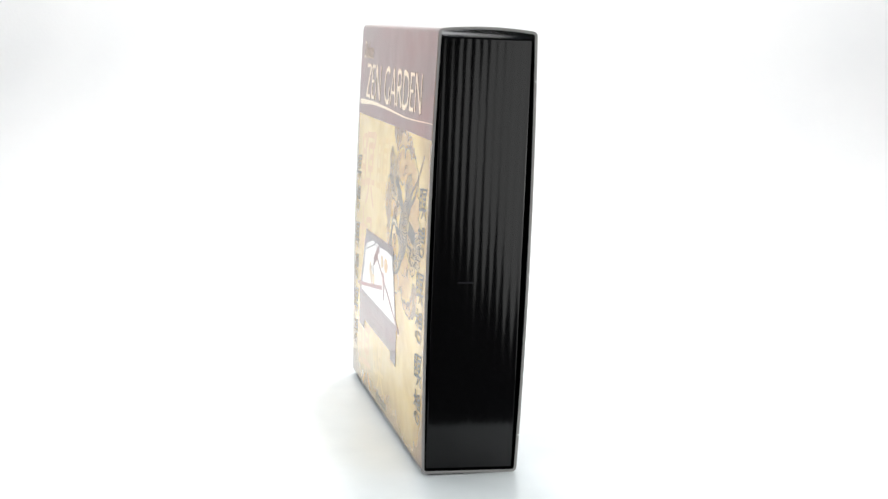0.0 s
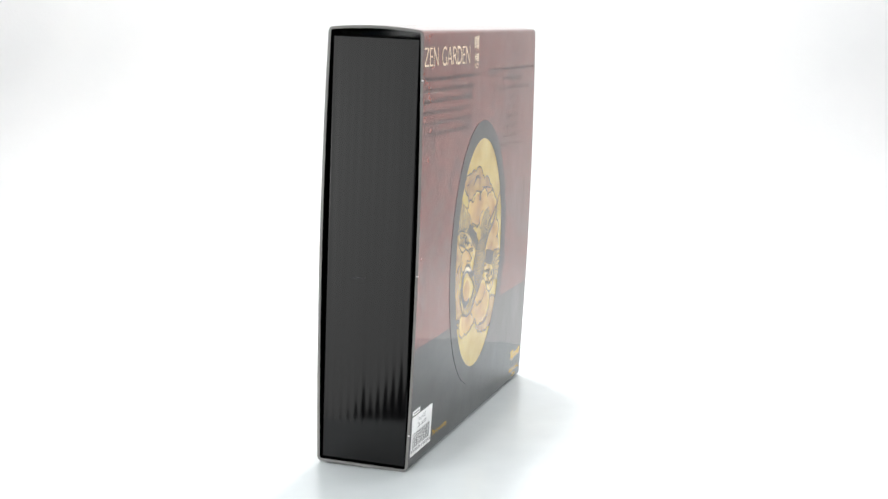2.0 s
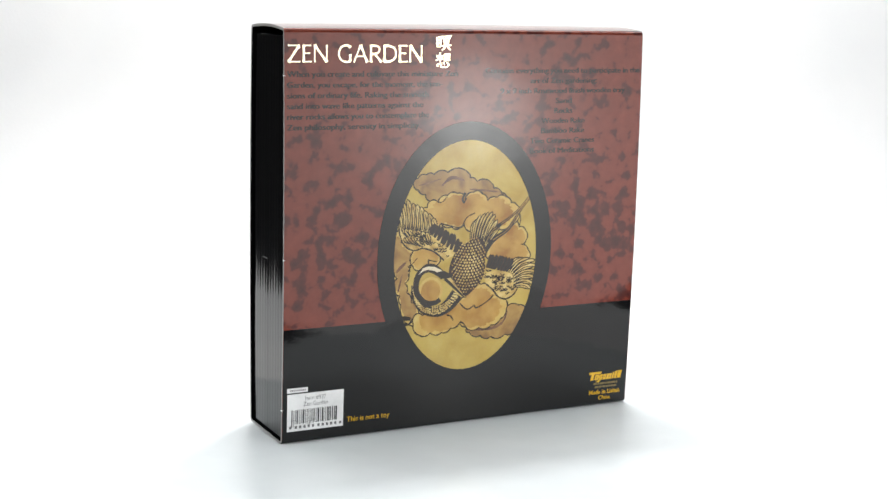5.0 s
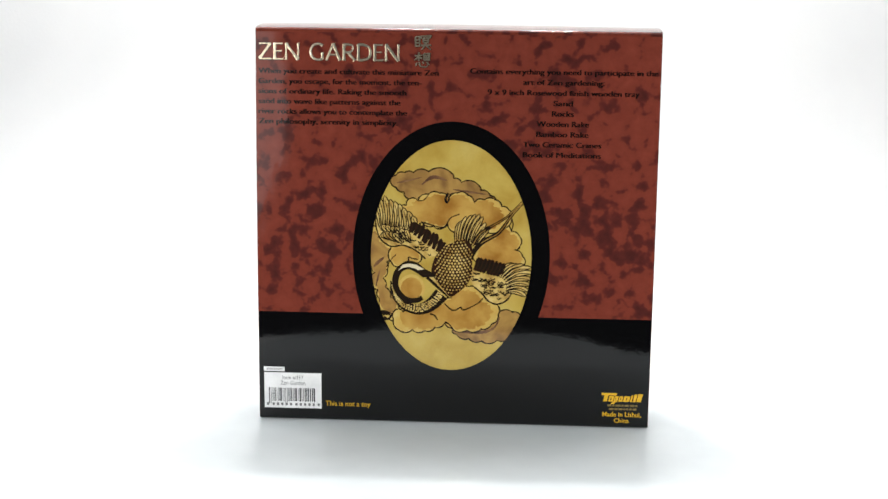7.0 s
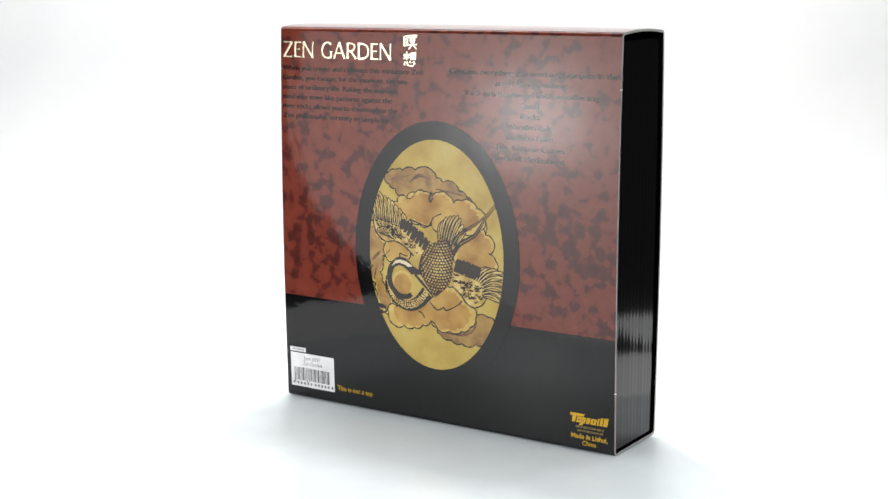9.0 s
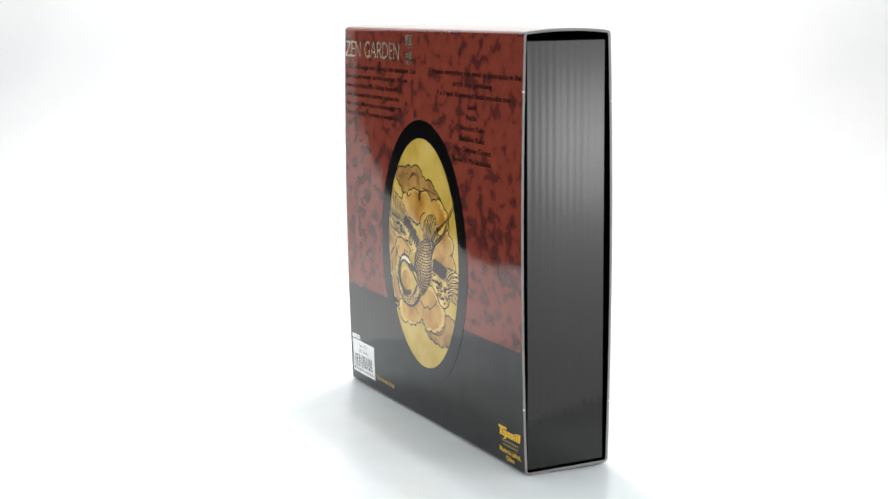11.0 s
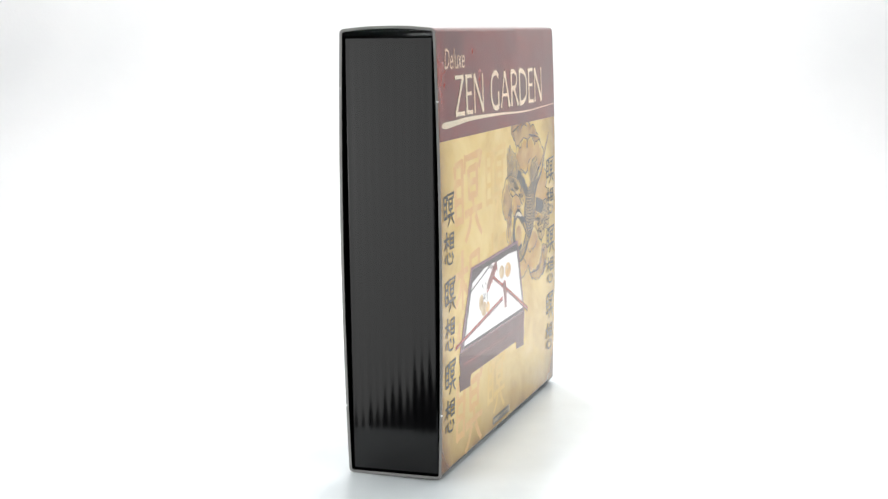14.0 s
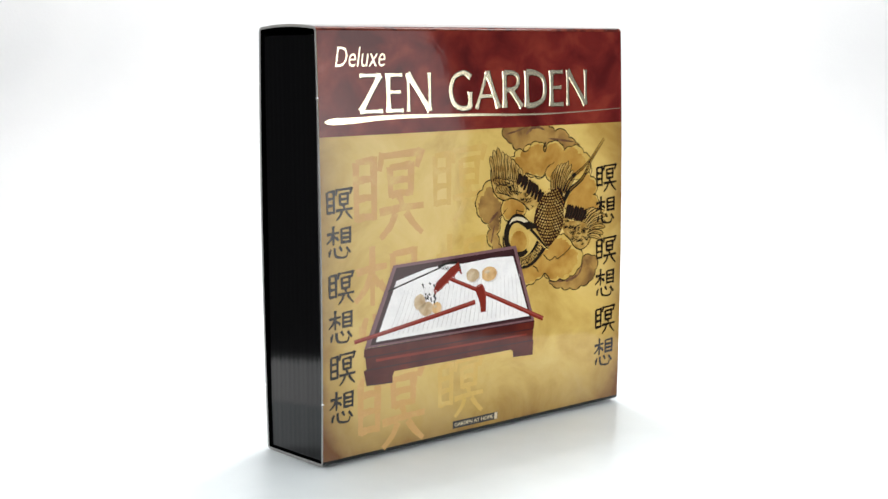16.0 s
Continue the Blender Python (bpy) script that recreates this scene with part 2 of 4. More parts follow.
SOFT_INK = flat_print("text_ink", (0.009, 0.004, 0.003))
CLOUD_TAN = print_mat("tan_cloud_print", [(0.3, (0.30, 0.14, 0.025)), (0.5, (0.42, 0.235, 0.05)), (0.72, (0.53, 0.34, 0.085))], 60, 3, 0.3)
CLOUD_PALE = print_mat("pale_cloud_rim_print", [(0.3, (0.52, 0.33, 0.08)), (0.6, (0.54, 0.38, 0.10)), (0.8, (0.60, 0.45, 0.16))], 120, 3, 0.3)
CLOUD_BROWN = print_mat("brown_cloud_print", [(0.32, (0.16, 0.085, 0.032)), (0.5, (0.31, 0.175, 0.05)), (0.72, (0.45, 0.28, 0.08))], 70, 3, 0.4)
WASH = print_mat("umber_wash_print", [(0.3, (0.085, 0.04, 0.026)), (0.55, (0.15, 0.075, 0.04)), (0.75, (0.27, 0.15, 0.06))], 130, 3, 0.5)
FEATHER = print_mat("pale_feather_print", [(0.3, (0.30, 0.17, 0.04)), (0.5, (0.52, 0.36, 0.105)), (0.7, (0.64, 0.48, 0.18))], 160, 3, 0.3)
FEATHER_TAN = print_mat("tan_feather_print", [(0.3, (0.24, 0.125, 0.028)), (0.5, (0.40, 0.25, 0.065)), (0.7, (0.53, 0.37, 0.12))], 160, 3, 0.3)
CROWN = flat_print("cream_print", (0.72, 0.62, 0.42))
FADED = print_mat("faded_red_brush_print", [(0.3, (0.54, 0.325, 0.10)), (0.55, (0.57, 0.335, 0.12)), (0.75, (0.62, 0.43, 0.145))], 90, 4, 0.4)
FADED_SOFT = print_mat("faint_brush_print", [(0.3, (0.56, 0.375, 0.09)), (0.55, (0.59, 0.39, 0.11)), (0.75, (0.63, 0.45, 0.15))], 70, 4, 0.4)
FOIL = foil_mat("gold_foil", (0.87, 0.77, 0.56), 0.19, 0.90)
FOIL_FRONT = foil_mat("cream_gold_foil", (0.90, 0.81, 0.60), 0.21, 0.83)
PLUMAGE = flat_print("dark_plumage_print", (0.030, 0.014, 0.008))
FOIL_EDGE = flat_print("brown_outline_print", (0.05, 0.022, 0.012))
WHITE_LABEL = flat_print("white_paper_label", (0.86, 0.86, 0.86), 0.35)
BAR_BLACK = flat_print("label_black", (0.02, 0.02, 0.025), 0.35)
GREY_TEXT = flat_print("grey_label_text", (0.14, 0.14, 0.15), 0.35)
YELLOW = flat_print("yellow_print", (0.72, 0.43, 0.02))
DIM_YELLOW = flat_print("dull_yellow_print", (0.20, 0.15, 0.045))
ROSEWOOD = print_mat("rosewood_print", [(0.3, (0.05, 0.009, 0.008)), (0.5, (0.085, 0.015, 0.011)), (0.72, (0.14, 0.024, 0.014))], 40, 4, 0.4)
ROSE_DARK = flat_print("dark_rosewood_print", (0.045, 0.018, 0.020))
ROSE_RIM = flat_print("mauve_rim_print", (0.20, 0.105, 0.115))
RAKE_RED = flat_print("light_red_wood_print", (0.34, 0.07, 0.055))
ROSE_LIT = flat_print("bright_rosewood_print", (0.22, 0.028, 0.018))
SAND = print_mat("white_sand_print", [(0.3, (0.78, 0.77, 0.77)), (0.6, (0.86, 0.85, 0.84)), (0.8, (0.88, 0.87, 0.87))], 130, 5, 0.6)
SAND_LINE = flat_print("raked_line_print", (0.70, 0.67, 0.66))
STONE = print_mat("pebble_print", [(0.3, (0.40, 0.27, 0.14)), (0.6, (0.62, 0.49, 0.33)), (0.8, (0.74, 0.63, 0.47))], 160, 3)
STONE_WARM = print_mat("orange_pebble_print", [(0.3, (0.48, 0.28, 0.12)), (0.6, (0.70, 0.46, 0.22)), (0.8, (0.78, 0.62, 0.42))], 160, 3)

back = tall_panel("back_panel", (1, 0, 0), (0, -D / 2, 0), RED, "mottled red and black back panel")
front = tall_panel("front_panel", (-1, 0, 0), (0, D / 2, 0), GOLD_FACE, "old gold front panel under a red band")
fold_panel("top_panel", True, RED, "red top panel with rounded folds")
fold_panel("bottom_panel", False, BLACK, "black bottom panel with rounded folds")


def inner_box():
    bm = bmesh.new()
    add_block(bm, (-W / 2 + 0.0016, -D / 2 + 0.0019, 0.0018), (W / 2 - 0.0016, D / 2 - 0.0019, H - 0.0044), 0.0010, 3)
    for f in bm.faces:
        f.smooth = f.calc_area() < 0.002
    inside = part("inner_box", bm, CARD, box, "black glossy card inner box")
    # a short torn slit in the card of one end
    bm = bmesh.new()
    add_block(bm, (-W / 2 + 0.00152, 0.002, 0.1077), (-W / 2 + 0.0017, 0.0105, 0.1082), 0.0, 1)
    part("slit", bm, BAR_BLACK, inside, "short torn slit in the card")


inner_box()

# ---- print on the sleeve: thin films on the boards, in millimetres across (u) and up (v) ----
LAYER = 0.000009


def P(u, v, layer):
    u = max(-122.3, min(122.3, u)) / 1000
    v = v / 1000
    return (u, v, LAYER * layer)


def printed(name, bm, materials, parent, label="", raised=False):
    """A film of print, cut along the board's rows so that it follows the swell."""
    vs = [v.co.y for v in bm.verts]
    for j in range(1, 24):
        v = R + (H - 2 * R) * j / 24
        if min(vs) < v < max(vs):
            bmesh.ops.bisect_plane(bm, geom=bm.verts[:] + bm.edges[:] + bm.faces[:], plane_co=(0, v, 0), plane_no=(0, 1, 0), dist=1e-7)
    for v in bm.verts:
        v.co.z += bow(v.co.y)
    for f in bm.faces:
        f.smooth = True
    return part(name, bm, materials, parent, label)


def fill(bm, pts, layer, mat=0):
    f = bm.faces.new([bm.verts.new(P(u, v, layer)) for u, v in pts])
    f.material_index = mat
    f.normal_update()
    if f.normal.z < 0:
        f.normal_flip()
    return f


def sheet(bm, u0, v0, u1, v1, layer, mat=0, top=None):
    """A large film in strips that follow the swell of the board."""
    n = max(1, int((v1 - v0) / 8))
    rows = [[bm.verts.new(P(u, v0 + (v1 - v0) * j / n, layer)) for u in (u0, u1)] for j in range(n + 1)]
    for j in range(n):
        bm.faces.new((rows[j][0], rows[j][1], rows[j + 1][1], rows[j + 1][0])).material_index = mat


def curve(pts, steps=5, closed=False):
    out, n = [], len(pts)
    for i in range(n if closed else n - 1):
        if closed:
            a, b, c, d = (Vector(pts[(i + k) % n]) for k in (-1, 0, 1, 2))
        else:
            a, b, c, d = (Vector(pts[min(max(i + k, 0), n - 1)]) for k in (-1, 0, 1, 2))
        for s in range(steps):
            t = s / steps
            out.append(0.5 * (2 * b + (c - a) * t + (2 * a - 5 * b + 4 * c - d) * t * t + (3 * b - a - 3 * c + d) * t ** 3))
    if not closed:
        out.append(Vector(pts[-1]))
    return out


def stroke(bm, pts, w0, w1, layer, mat=0, steps=5, closed=False, rough=0.0, leaf=False):
    """A brush line whose width runs from w0 to w1; a leaf swells and tapers at both ends."""
    line = curve(pts, steps, closed) if len(pts) > 2 or closed else [Vector(pts[0]).lerp(Vector(pts[1]), k / 4) for k in range(5)]
    n, rows = len(line), []
    for i, p in enumerate(line):
        a = line[(i - 1) % n] if closed else line[max(i - 1, 0)]
        c = line[(i + 1) % n] if closed else line[min(i + 1, n - 1)]
        t = c - a
        t = t.normalized() if t.length > 1e-9 else Vector((1, 0))
        w = (w0 + (w1 - w0) * i / max(1, n - 1)) / 2 * (1 + rough * random.uniform(-1, 1))
        w *= math.sin(math.pi * min(0.98, max(0.02, i / (n - 1)))) ** 0.7 if leaf else 1
        s = Vector((-t.y, t.x)) * w
        rows.append((bm.verts.new(P(*(p + s), layer)), bm.verts.new(P(*(p - s), layer))))
    for i in range(n if closed else n - 1):
        a, c = rows[i], rows[(i + 1) % n]
        bm.faces.new((a[1], c[1], c[0], a[0])).material_index = mat


def oval(bm, cu, cv, ru, rv, layer, mat=0, hole=None, n=72):
    """An upright oval or oval ring in rows that follow the board."""
    if hole:
        ring = [[bm.verts.new(P(cu + a * math.cos(2 * math.pi * k / n), cv + c * math.sin(2 * math.pi * k / n), layer)) for k in range(n)] for a, c in ((ru, rv), hole)]
        for k in range(n):
            j = (k + 1) % n
            bm.faces.new((ring[0][k], ring[0][j], ring[1][j], ring[1][k])).material_index = mat
        return
    half = n // 2
    prev = None
    for k in range(1, half):
        a = -math.pi / 2 + math.pi * k / half
        row = [bm.verts.new(P(cu + s * ru * math.cos(a), cv + rv * math.sin(a), layer)) for s in (-1, 1)]
        if prev:
            bm.faces.new((prev[0], prev[1], row[1], row[0])).material_index = mat
        else:
            bm.faces.new((bm.verts.new(P(cu, cv - rv, layer)), row[1], row[0])).material_index = mat
        prev = row
    bm.faces.new((prev[0], prev[1], bm.verts.new(P(cu, cv + rv, layer)))).material_index = mat


def lettering(name, words, rect, parent, material, layer, label="", heavy=0.0, raised=0.0, shear=0.0, outline=None, bold=0.0):
    """Words fitted to the rectangle u0, v0, u1, v1 (the height is that of capitals and tails)."""
    data = bpy.data.curves.new(name, "FONT")
    data.body, data.offset, data.shear, data.resolution_u = words, heavy, shear, 3
    tmp = new(name, data)
    me = bpy.data.meshes.new_from_object(tmp.evaluated_get(bpy.context.evaluated_depsgraph_get()))
    bpy.data.objects.remove(tmp)
    bm = bmesh.new()
    bm.from_mesh(me)
    bpy.data.meshes.remove(me)
    xs, ys = [v.co.x for v in bm.verts], [v.co.y for v in bm.verts]
    x0, x1, y0, y1 = min(xs), max(xs), min(ys), max(ys)
    u0, v0, u1, v1 = rect
    for v in bm.verts:
        v.co = P(u0 + (v.co.x - x0) / (x1 - x0) * (u1 - u0), v0 + (v.co.y - y0) / (y1 - y0) * (v1 - v0), layer)
    bm.normal_update()
    for f in bm.faces:
        if f.normal.z < 0:
            f.normal_flip()
    if bold:
        twin = bmesh.ops.duplicate(bm, geom=list(bm.verts) + list(bm.edges) + list(bm.faces))
        for g in twin["geom"]:
            if isinstance(g, bmesh.types.BMVert):
                g.co += Vector(P(bold, 0, 0.4)) - Vector(P(0, 0, 0))
    if raised:
        edges = [e for e in bm.edges if e.is_boundary]
        out = bmesh.ops.extrude_edge_only(bm, edges=edges)
        low = [g for g in out["geom"] if isinstance(g, bmesh.types.BMVert)]
        top_verts = set(bm.verts) - set(low)
        for v in top_verts:
            v.co.z += raised
        if outline:
            for g in out["geom"]:
                if isinstance(g, bmesh.types.BMFace):
                    g.material_index = 1
    mats = [material] + ([outline] if outline else [])
    return printed(name, bm, mats, parent, label)


MEI = [[(.6, 8.6), (.6, 2.2)], [(.6, 8.6), (3, 8.8), (3, 2.2)], [(.8, 6.6), (2.9, 6.7)], [(.8, 4.6), (2.9, 4.7)], [(.6, 2.5), (3, 2.6)],
       [(4.2, 9.5), (3.8, 7.5)], [(4.2, 9.1), (9.7, 9.4), (9.0, 7.7)], [(5.2, 7.9), (5.3, 4.5)], [(5.2, 7.8), (8.2, 8), (8.1, 4.6)],
       [(5.4, 6.3), (8, 6.4)], [(5.4, 4.8), (8, 4.9)], [(6.5, 4.6), (6.9, 3.5)], [(3.7, 3), (9.9, 3.4)]]
MEI_LEGS = [[(5.9, 2.8), (5.2, 1.4), (3.8, .1)], [(7.4, 2.8), (8.4, 1.5), (9.7, .3)]]
SOU = [[(.3, 7.4), (4.7, 7.8)], [(2.6, 9.8), (2.6, 4.1)], [(2.5, 7.3), (1.6, 5.8), (.1, 4.6)], [(2.8, 6.9), (3.6, 6), (4.5, 5.4)],
       [(5.6, 8.9), (5.6, 4.4)], [(5.6, 8.8), (8.8, 9), (8.8, 4.4)], [(5.8, 7.4), (8.6, 7.5)], [(5.8, 6.1), (8.6, 6.2)], [(5.6, 4.8), (8.8, 4.9)]]
SOU_HEART = [[(1.7, 3), (1.2, 1.9), (1, .7)], [(3, 3.3), (3.3, 1), (5, .3), (7.2, .4), (7.8, 1.8)], [(4.8, 3.6), (5.7, 2.2)], [(7.3, 3.3), (8.9, 1.5)]]


def brush_sign(name, signs, u0, v0, wide, high, thick, parent, material, layer, label=""):
    """Brushed signs, stroke by stroke, each in a field of wide by high."""
    bm = bmesh.new()
    for strokes, du, dv in signs:
        for k, line in enumerate(strokes):
            pts = [(u0 + du + x / 10 * wide, v0 + dv + y / 10 * high) for x, y in line]
            level = layer + 0.12 * k
            if len(pts) == 3 and abs(line[1][0] - line[2][0]) < 1.0:
                # a turned stroke: two straight runs with a knot at the corner
                stroke(bm, pts[:2], thick * 0.7, thick, level, rough=0.12)
                stroke(bm, [(pts[1][0], pts[1][1] + thick * 0.5), pts[2]], thick * 1.25, thick * 0.85, level + 0.1, rough=0.12)
            else:
                stroke(bm, pts, thick * 1.2, thick * (0.55 if len(pts) > 2 else 0.85), level, rough=0.15)
    return printed(name, bm, material, parent, label)


def mei_sou(name, u0, v0, u1, v1, thick, parent, material, layer, label=""):
    high = (v1 - v0) * 0.47
    return brush_sign(name, [(MEI + MEI_LEGS, 0, (v1 - v0) - high), (SOU + SOU_HEART, 0, 0)], u0, v0, u1 - u0, high, thick, parent, material, layer, label)


CAPS = {
    "Z": (7.2, [([(.3, 9.6), (6.8, 9.6)], .8), ([(6.5, 9.6), (.5, .4)], 1.35), ([(.2, .4), (7.1, .4)], .85)]),
    "E": (5.2, [([(.7, 0), (.7, 10)], 1.3), ([(.7, 9.6), (5, 9.6)], .8), ([(.7, 5.2), (4.4, 5.2)], .75), ([(.7, .4), (5.2, .4)], .85)]),
    "N": (8.0, [([(.6, 0), (.6, 10)], .85), ([(.5, 9.9), (7.4, .1)], 1.35), ([(7.4, 0), (7.4, 10)], .85)]),
    "G": (8.0, [([(7.5, 8.6), (6, 9.6), (4.2, 9.7), (1.9, 8.4), (.8, 5), (1.9, 1.6), (4.3, .3), (6.2, .4), (7.4, .9)], 1.15), ([(7.3, .7), (7.3, 4.6)], 1.25)]),
    "A": (8.4, [([(4.1, 10), (.4, 0)], .85), ([(4.1, 10), (8, 0)], 1.35), ([(1.8, 3.4), (6.4, 3.4)], .75)]),
    "R": (6.8, [([(.7, 0), (.7, 10)], 1.3), ([(.7, 9.6), (3.4, 9.6), (5.4, 8.6), (5.5, 6.6), (4, 5.2), (.9, 4.8)], 1.0), ([(2.9, 5), (6.8, 0)], 1.3)]),
    "D": (8.0, [([(.7, 0), (.7, 10)], 1.3), ([(.7, 9.6), (3.6, 9.5), (6.6, 8), (7.4, 5), (6.6, 2), (3.6, .5), (.7, .4)], 1.15)])}


def foil_title(name, words, rect, parent, layer, label, rise, rim, foil):
    """Flared capitals stamped in foil: a brown rim below, a flat top with sloping sides."""
    u0, v0, u1, v1 = rect
    total = sum(4.4 if c == " " else CAPS[c][0] + 1.1 for c in words) - 1.1
    su, sv = (u1 - u0) / total, (v1 - v0) / 10
    x = 0.0
    for c in words:
        if c == " ":
            x += 4.4
            continue
        bm = bmesh.new()
        for k, (line, w) in enumerate(CAPS[c][1]):
            pts = curve(line, 7) if len(line) > 2 else [Vector(line[0]).lerp(Vector(line[1]), t / 8) for t in range(9)]
            n = len(pts)
            rows, rims = [], []
            for i, p in enumerate(pts):
                t = (pts[min(i + 1, n - 1)] - pts[max(i - 1, 0)])
                t = Vector((t.x * su, t.y * sv)).normalized()
                side = Vector((-t.y, t.x))
                half = w * 1.3 / 2 * sv * (0.82 + 0.38 * abs(2 * i / (n - 1) - 1) ** 3)
                q = Vector((u0 + (x + p.x) * su, v0 + p.y * sv))
                row = []
                for a, z in ((-1, 0), (-0.76, rise), (0.76, rise), (1, 0)):
                    vtx = bm.verts.new(P(*(q + side * half * a), layer + 0.4 * k))
                    vtx.co.z += z
                    row.append(vtx)
                rows.append(row)
                q = q + Vector((0.14, -0.2)) * rim
                rims.append([bm.verts.new(P(*(q + side * (half + rim * 0.32) * a), layer - 2 + 0.4 * k)) for a in (-1, 1)])
            for a, d in zip(rows, rows[1:]):
                for j in range(3):
                    bm.faces.new((a[j], d[j], d[j + 1], a[j + 1]))
            for a, d in zip(rims, rims[1:]):
                bm.faces.new((a[0], d[0], d[1], a[1])).material_index = 1
        x += CAPS[c][0] + 1.1
        bm.normal_update()
        for f in bm.faces:
            if f.normal.z < 0:
                f.normal_flip()
        ob = printed(name, bm, [foil, FOIL_EDGE], parent, label)
        for f in ob.data.polygons:
            f.use_smooth = False


def bird_picture(parent, place, layer, label, plume, line):
    """The painted crane among clouds: flat shapes and ink lines."""
    q = lambda pts: [place(u, v) for u, v in pts]
    size = (Vector(place(10, 100)) - Vector(place(0, 100))).length / 10
    ink = line * size

    def scallop(pts, swell=0.2):
        """A cloud's rim: each side of the outline billows outwards."""
        n, out = len(pts), []
        area = sum(pts[i][0] * pts[(i + 1) % n][1] - pts[(i + 1) % n][0] * pts[i][1] for i in range(n))
        s = 1 if area > 0 else -1
        for i in range(n):
            a, c = Vector(pts[i]), Vector(pts[(i + 1) % n])
            d = c - a
            o = Vector((d.y, -d.x)) * s
            for k in range(6):
                t = k / 6
                out.append(tuple(a + d * t + o * swell * math.sin(math.pi * t) ** 0.8))
        return out

    # outline, ground colour, core colour, height in the stack
    shapes = [
        ([(-49.3, 126.0), (-55.5, 120.5), (-59.9, 115.7), (-59.9, 109.6), (-56.8, 104.0), (-51.1, 100.3), (-49.3, 96.7), (-51.9, 91.4), (-47.5, 85.6), (-46.5, 80.1), (-38.0, 65.9), (-34.5, 75.4), (-39.5, 81.0), (-42.7, 87.4), (-44.2, 93.2), (-41.7, 99.0), (-42.1, 103.6), (-39.7, 106.9), (-38.6, 112.6), (-41.8, 114.7), (-47.4, 118.8)], 3, 1, 0.0),
        ([(-39.9, 154.3), (-36.8, 157.5), (-31.2, 159.3), (-26.0, 159.4), (-16.6, 160.3), (-2.4, 159.5), (-1.3, 156.4), (3.6, 154.0), (14.3, 152.2), (15.4, 149.4), (21.4, 146.0), (24.9, 143.6), (18.0, 142.8), (11.7, 141.3), (-4.3, 143.0), (-23.1, 142.0), (-28.7, 143.2), (-31.5, 147.4), (-36.4, 150.1)], 1, 1, 0.0),
        ([(10.8, 108.7), (15.6, 115.2), (23.9, 120.7), (31.1, 128.3), (34.6, 124.1), (39.6, 121.4), (40.0, 115.0), (36.6, 112.8), (41.9, 108.7), (43.1, 103.7), (40.0, 100.8), (30.6, 100.6), (16.5, 103.9)], 3, 0, 0.0),
        ([(-36.3, 133.2), (-34.6, 137.1), (-30.0, 139.3), (-28.0, 143.3), (-23.1, 142.3), (-16.5, 146.3), (-9.9, 147.1), (-4.0, 144.1), (1.2, 147.4), (7.8, 146.1), (11.4, 141.6), (17.9, 143.5), (24.5, 143.6), (28.4, 139.5), (32.6, 137.8), (34.4, 134.0), (30.8, 126.2), (16.2, 125.1), (0.9, 122.7), (-4.8, 128.9), (-6.9, 125.7), (-13.2, 126.6), (-20.5, 129.0), (-27.5, 127.4)], 3, 0, 1.2),
        ([(-39.7, 111.9), (-34.8, 114.5), (-26.3, 112.9), (-20.7, 108.4), (-22.0, 103.7), (-28.4, 102.8), (-34.7, 100.6), (-38.9, 103.3)], 3, 0, 1.2),
        ([(-1.1, 60.6), (8.4, 61.6), (23.5, 65.2), (27.6, 72.9), (36.4, 73.5), (41.3, 71.4), (39.7, 64.2), (34.2, 56.8), (27.2, 55.2), (17.3, 54.5), (9.5, 55.8), (1.7, 58.5)], 1, 1, 0.0),
        ([(-37.7, 67.3), (-33.4, 59.8), (-25.9, 60.7), (-18.1, 60.2), (-11.8, 62.5), (-5.4, 66.0), (-1.5, 62.4), (8.4, 61.2), (17.2, 62.2), (23.5, 65.6), (27.6, 71.8), (26.4, 78.3), (21.1, 80.3), (17.9, 84.9), (13.3, 88.4), (9.0, 89.0), (3.4, 87.1), (-1.8, 81.6), (-7.7, 78.2), (-13.0, 74.1), (-21.8, 71.0), (-31.7, 72.2), (-35.9, 73.5)], 3, 0, 1.2)]
    for pts, ground_mat, core_mat, up in shapes:
        clouds = bmesh.new()
        rim = q(scallop(pts))
        mid = Vector((sum(p[0] for p in rim), sum(p[1] for p in rim))) / len(rim)
        fill(clouds, rim, layer + up, ground_mat)
        for k, grow in enumerate((0.86, 0.78)):
            core = [tuple(mid + (Vector(p) - mid) * grow * random.uniform(0.95, 1.03)) for p in rim]
            fill(clouds, core, layer + up + 0.3 + 0.12 * k, core_mat)
        stroke(clouds, rim, ink * 0.85, ink * 0.85, layer + up + 0.8, 2, 1, True, 0.35)
        printed("painted_cloud", clouds, [CLOUD_TAN, CLOUD_BROWN, INK, CLOUD_PALE], parent, "tan and brown painted cloud with an ink outline")
    # lines, shadows and washes inside the clouds
    folds = bmesh.new()
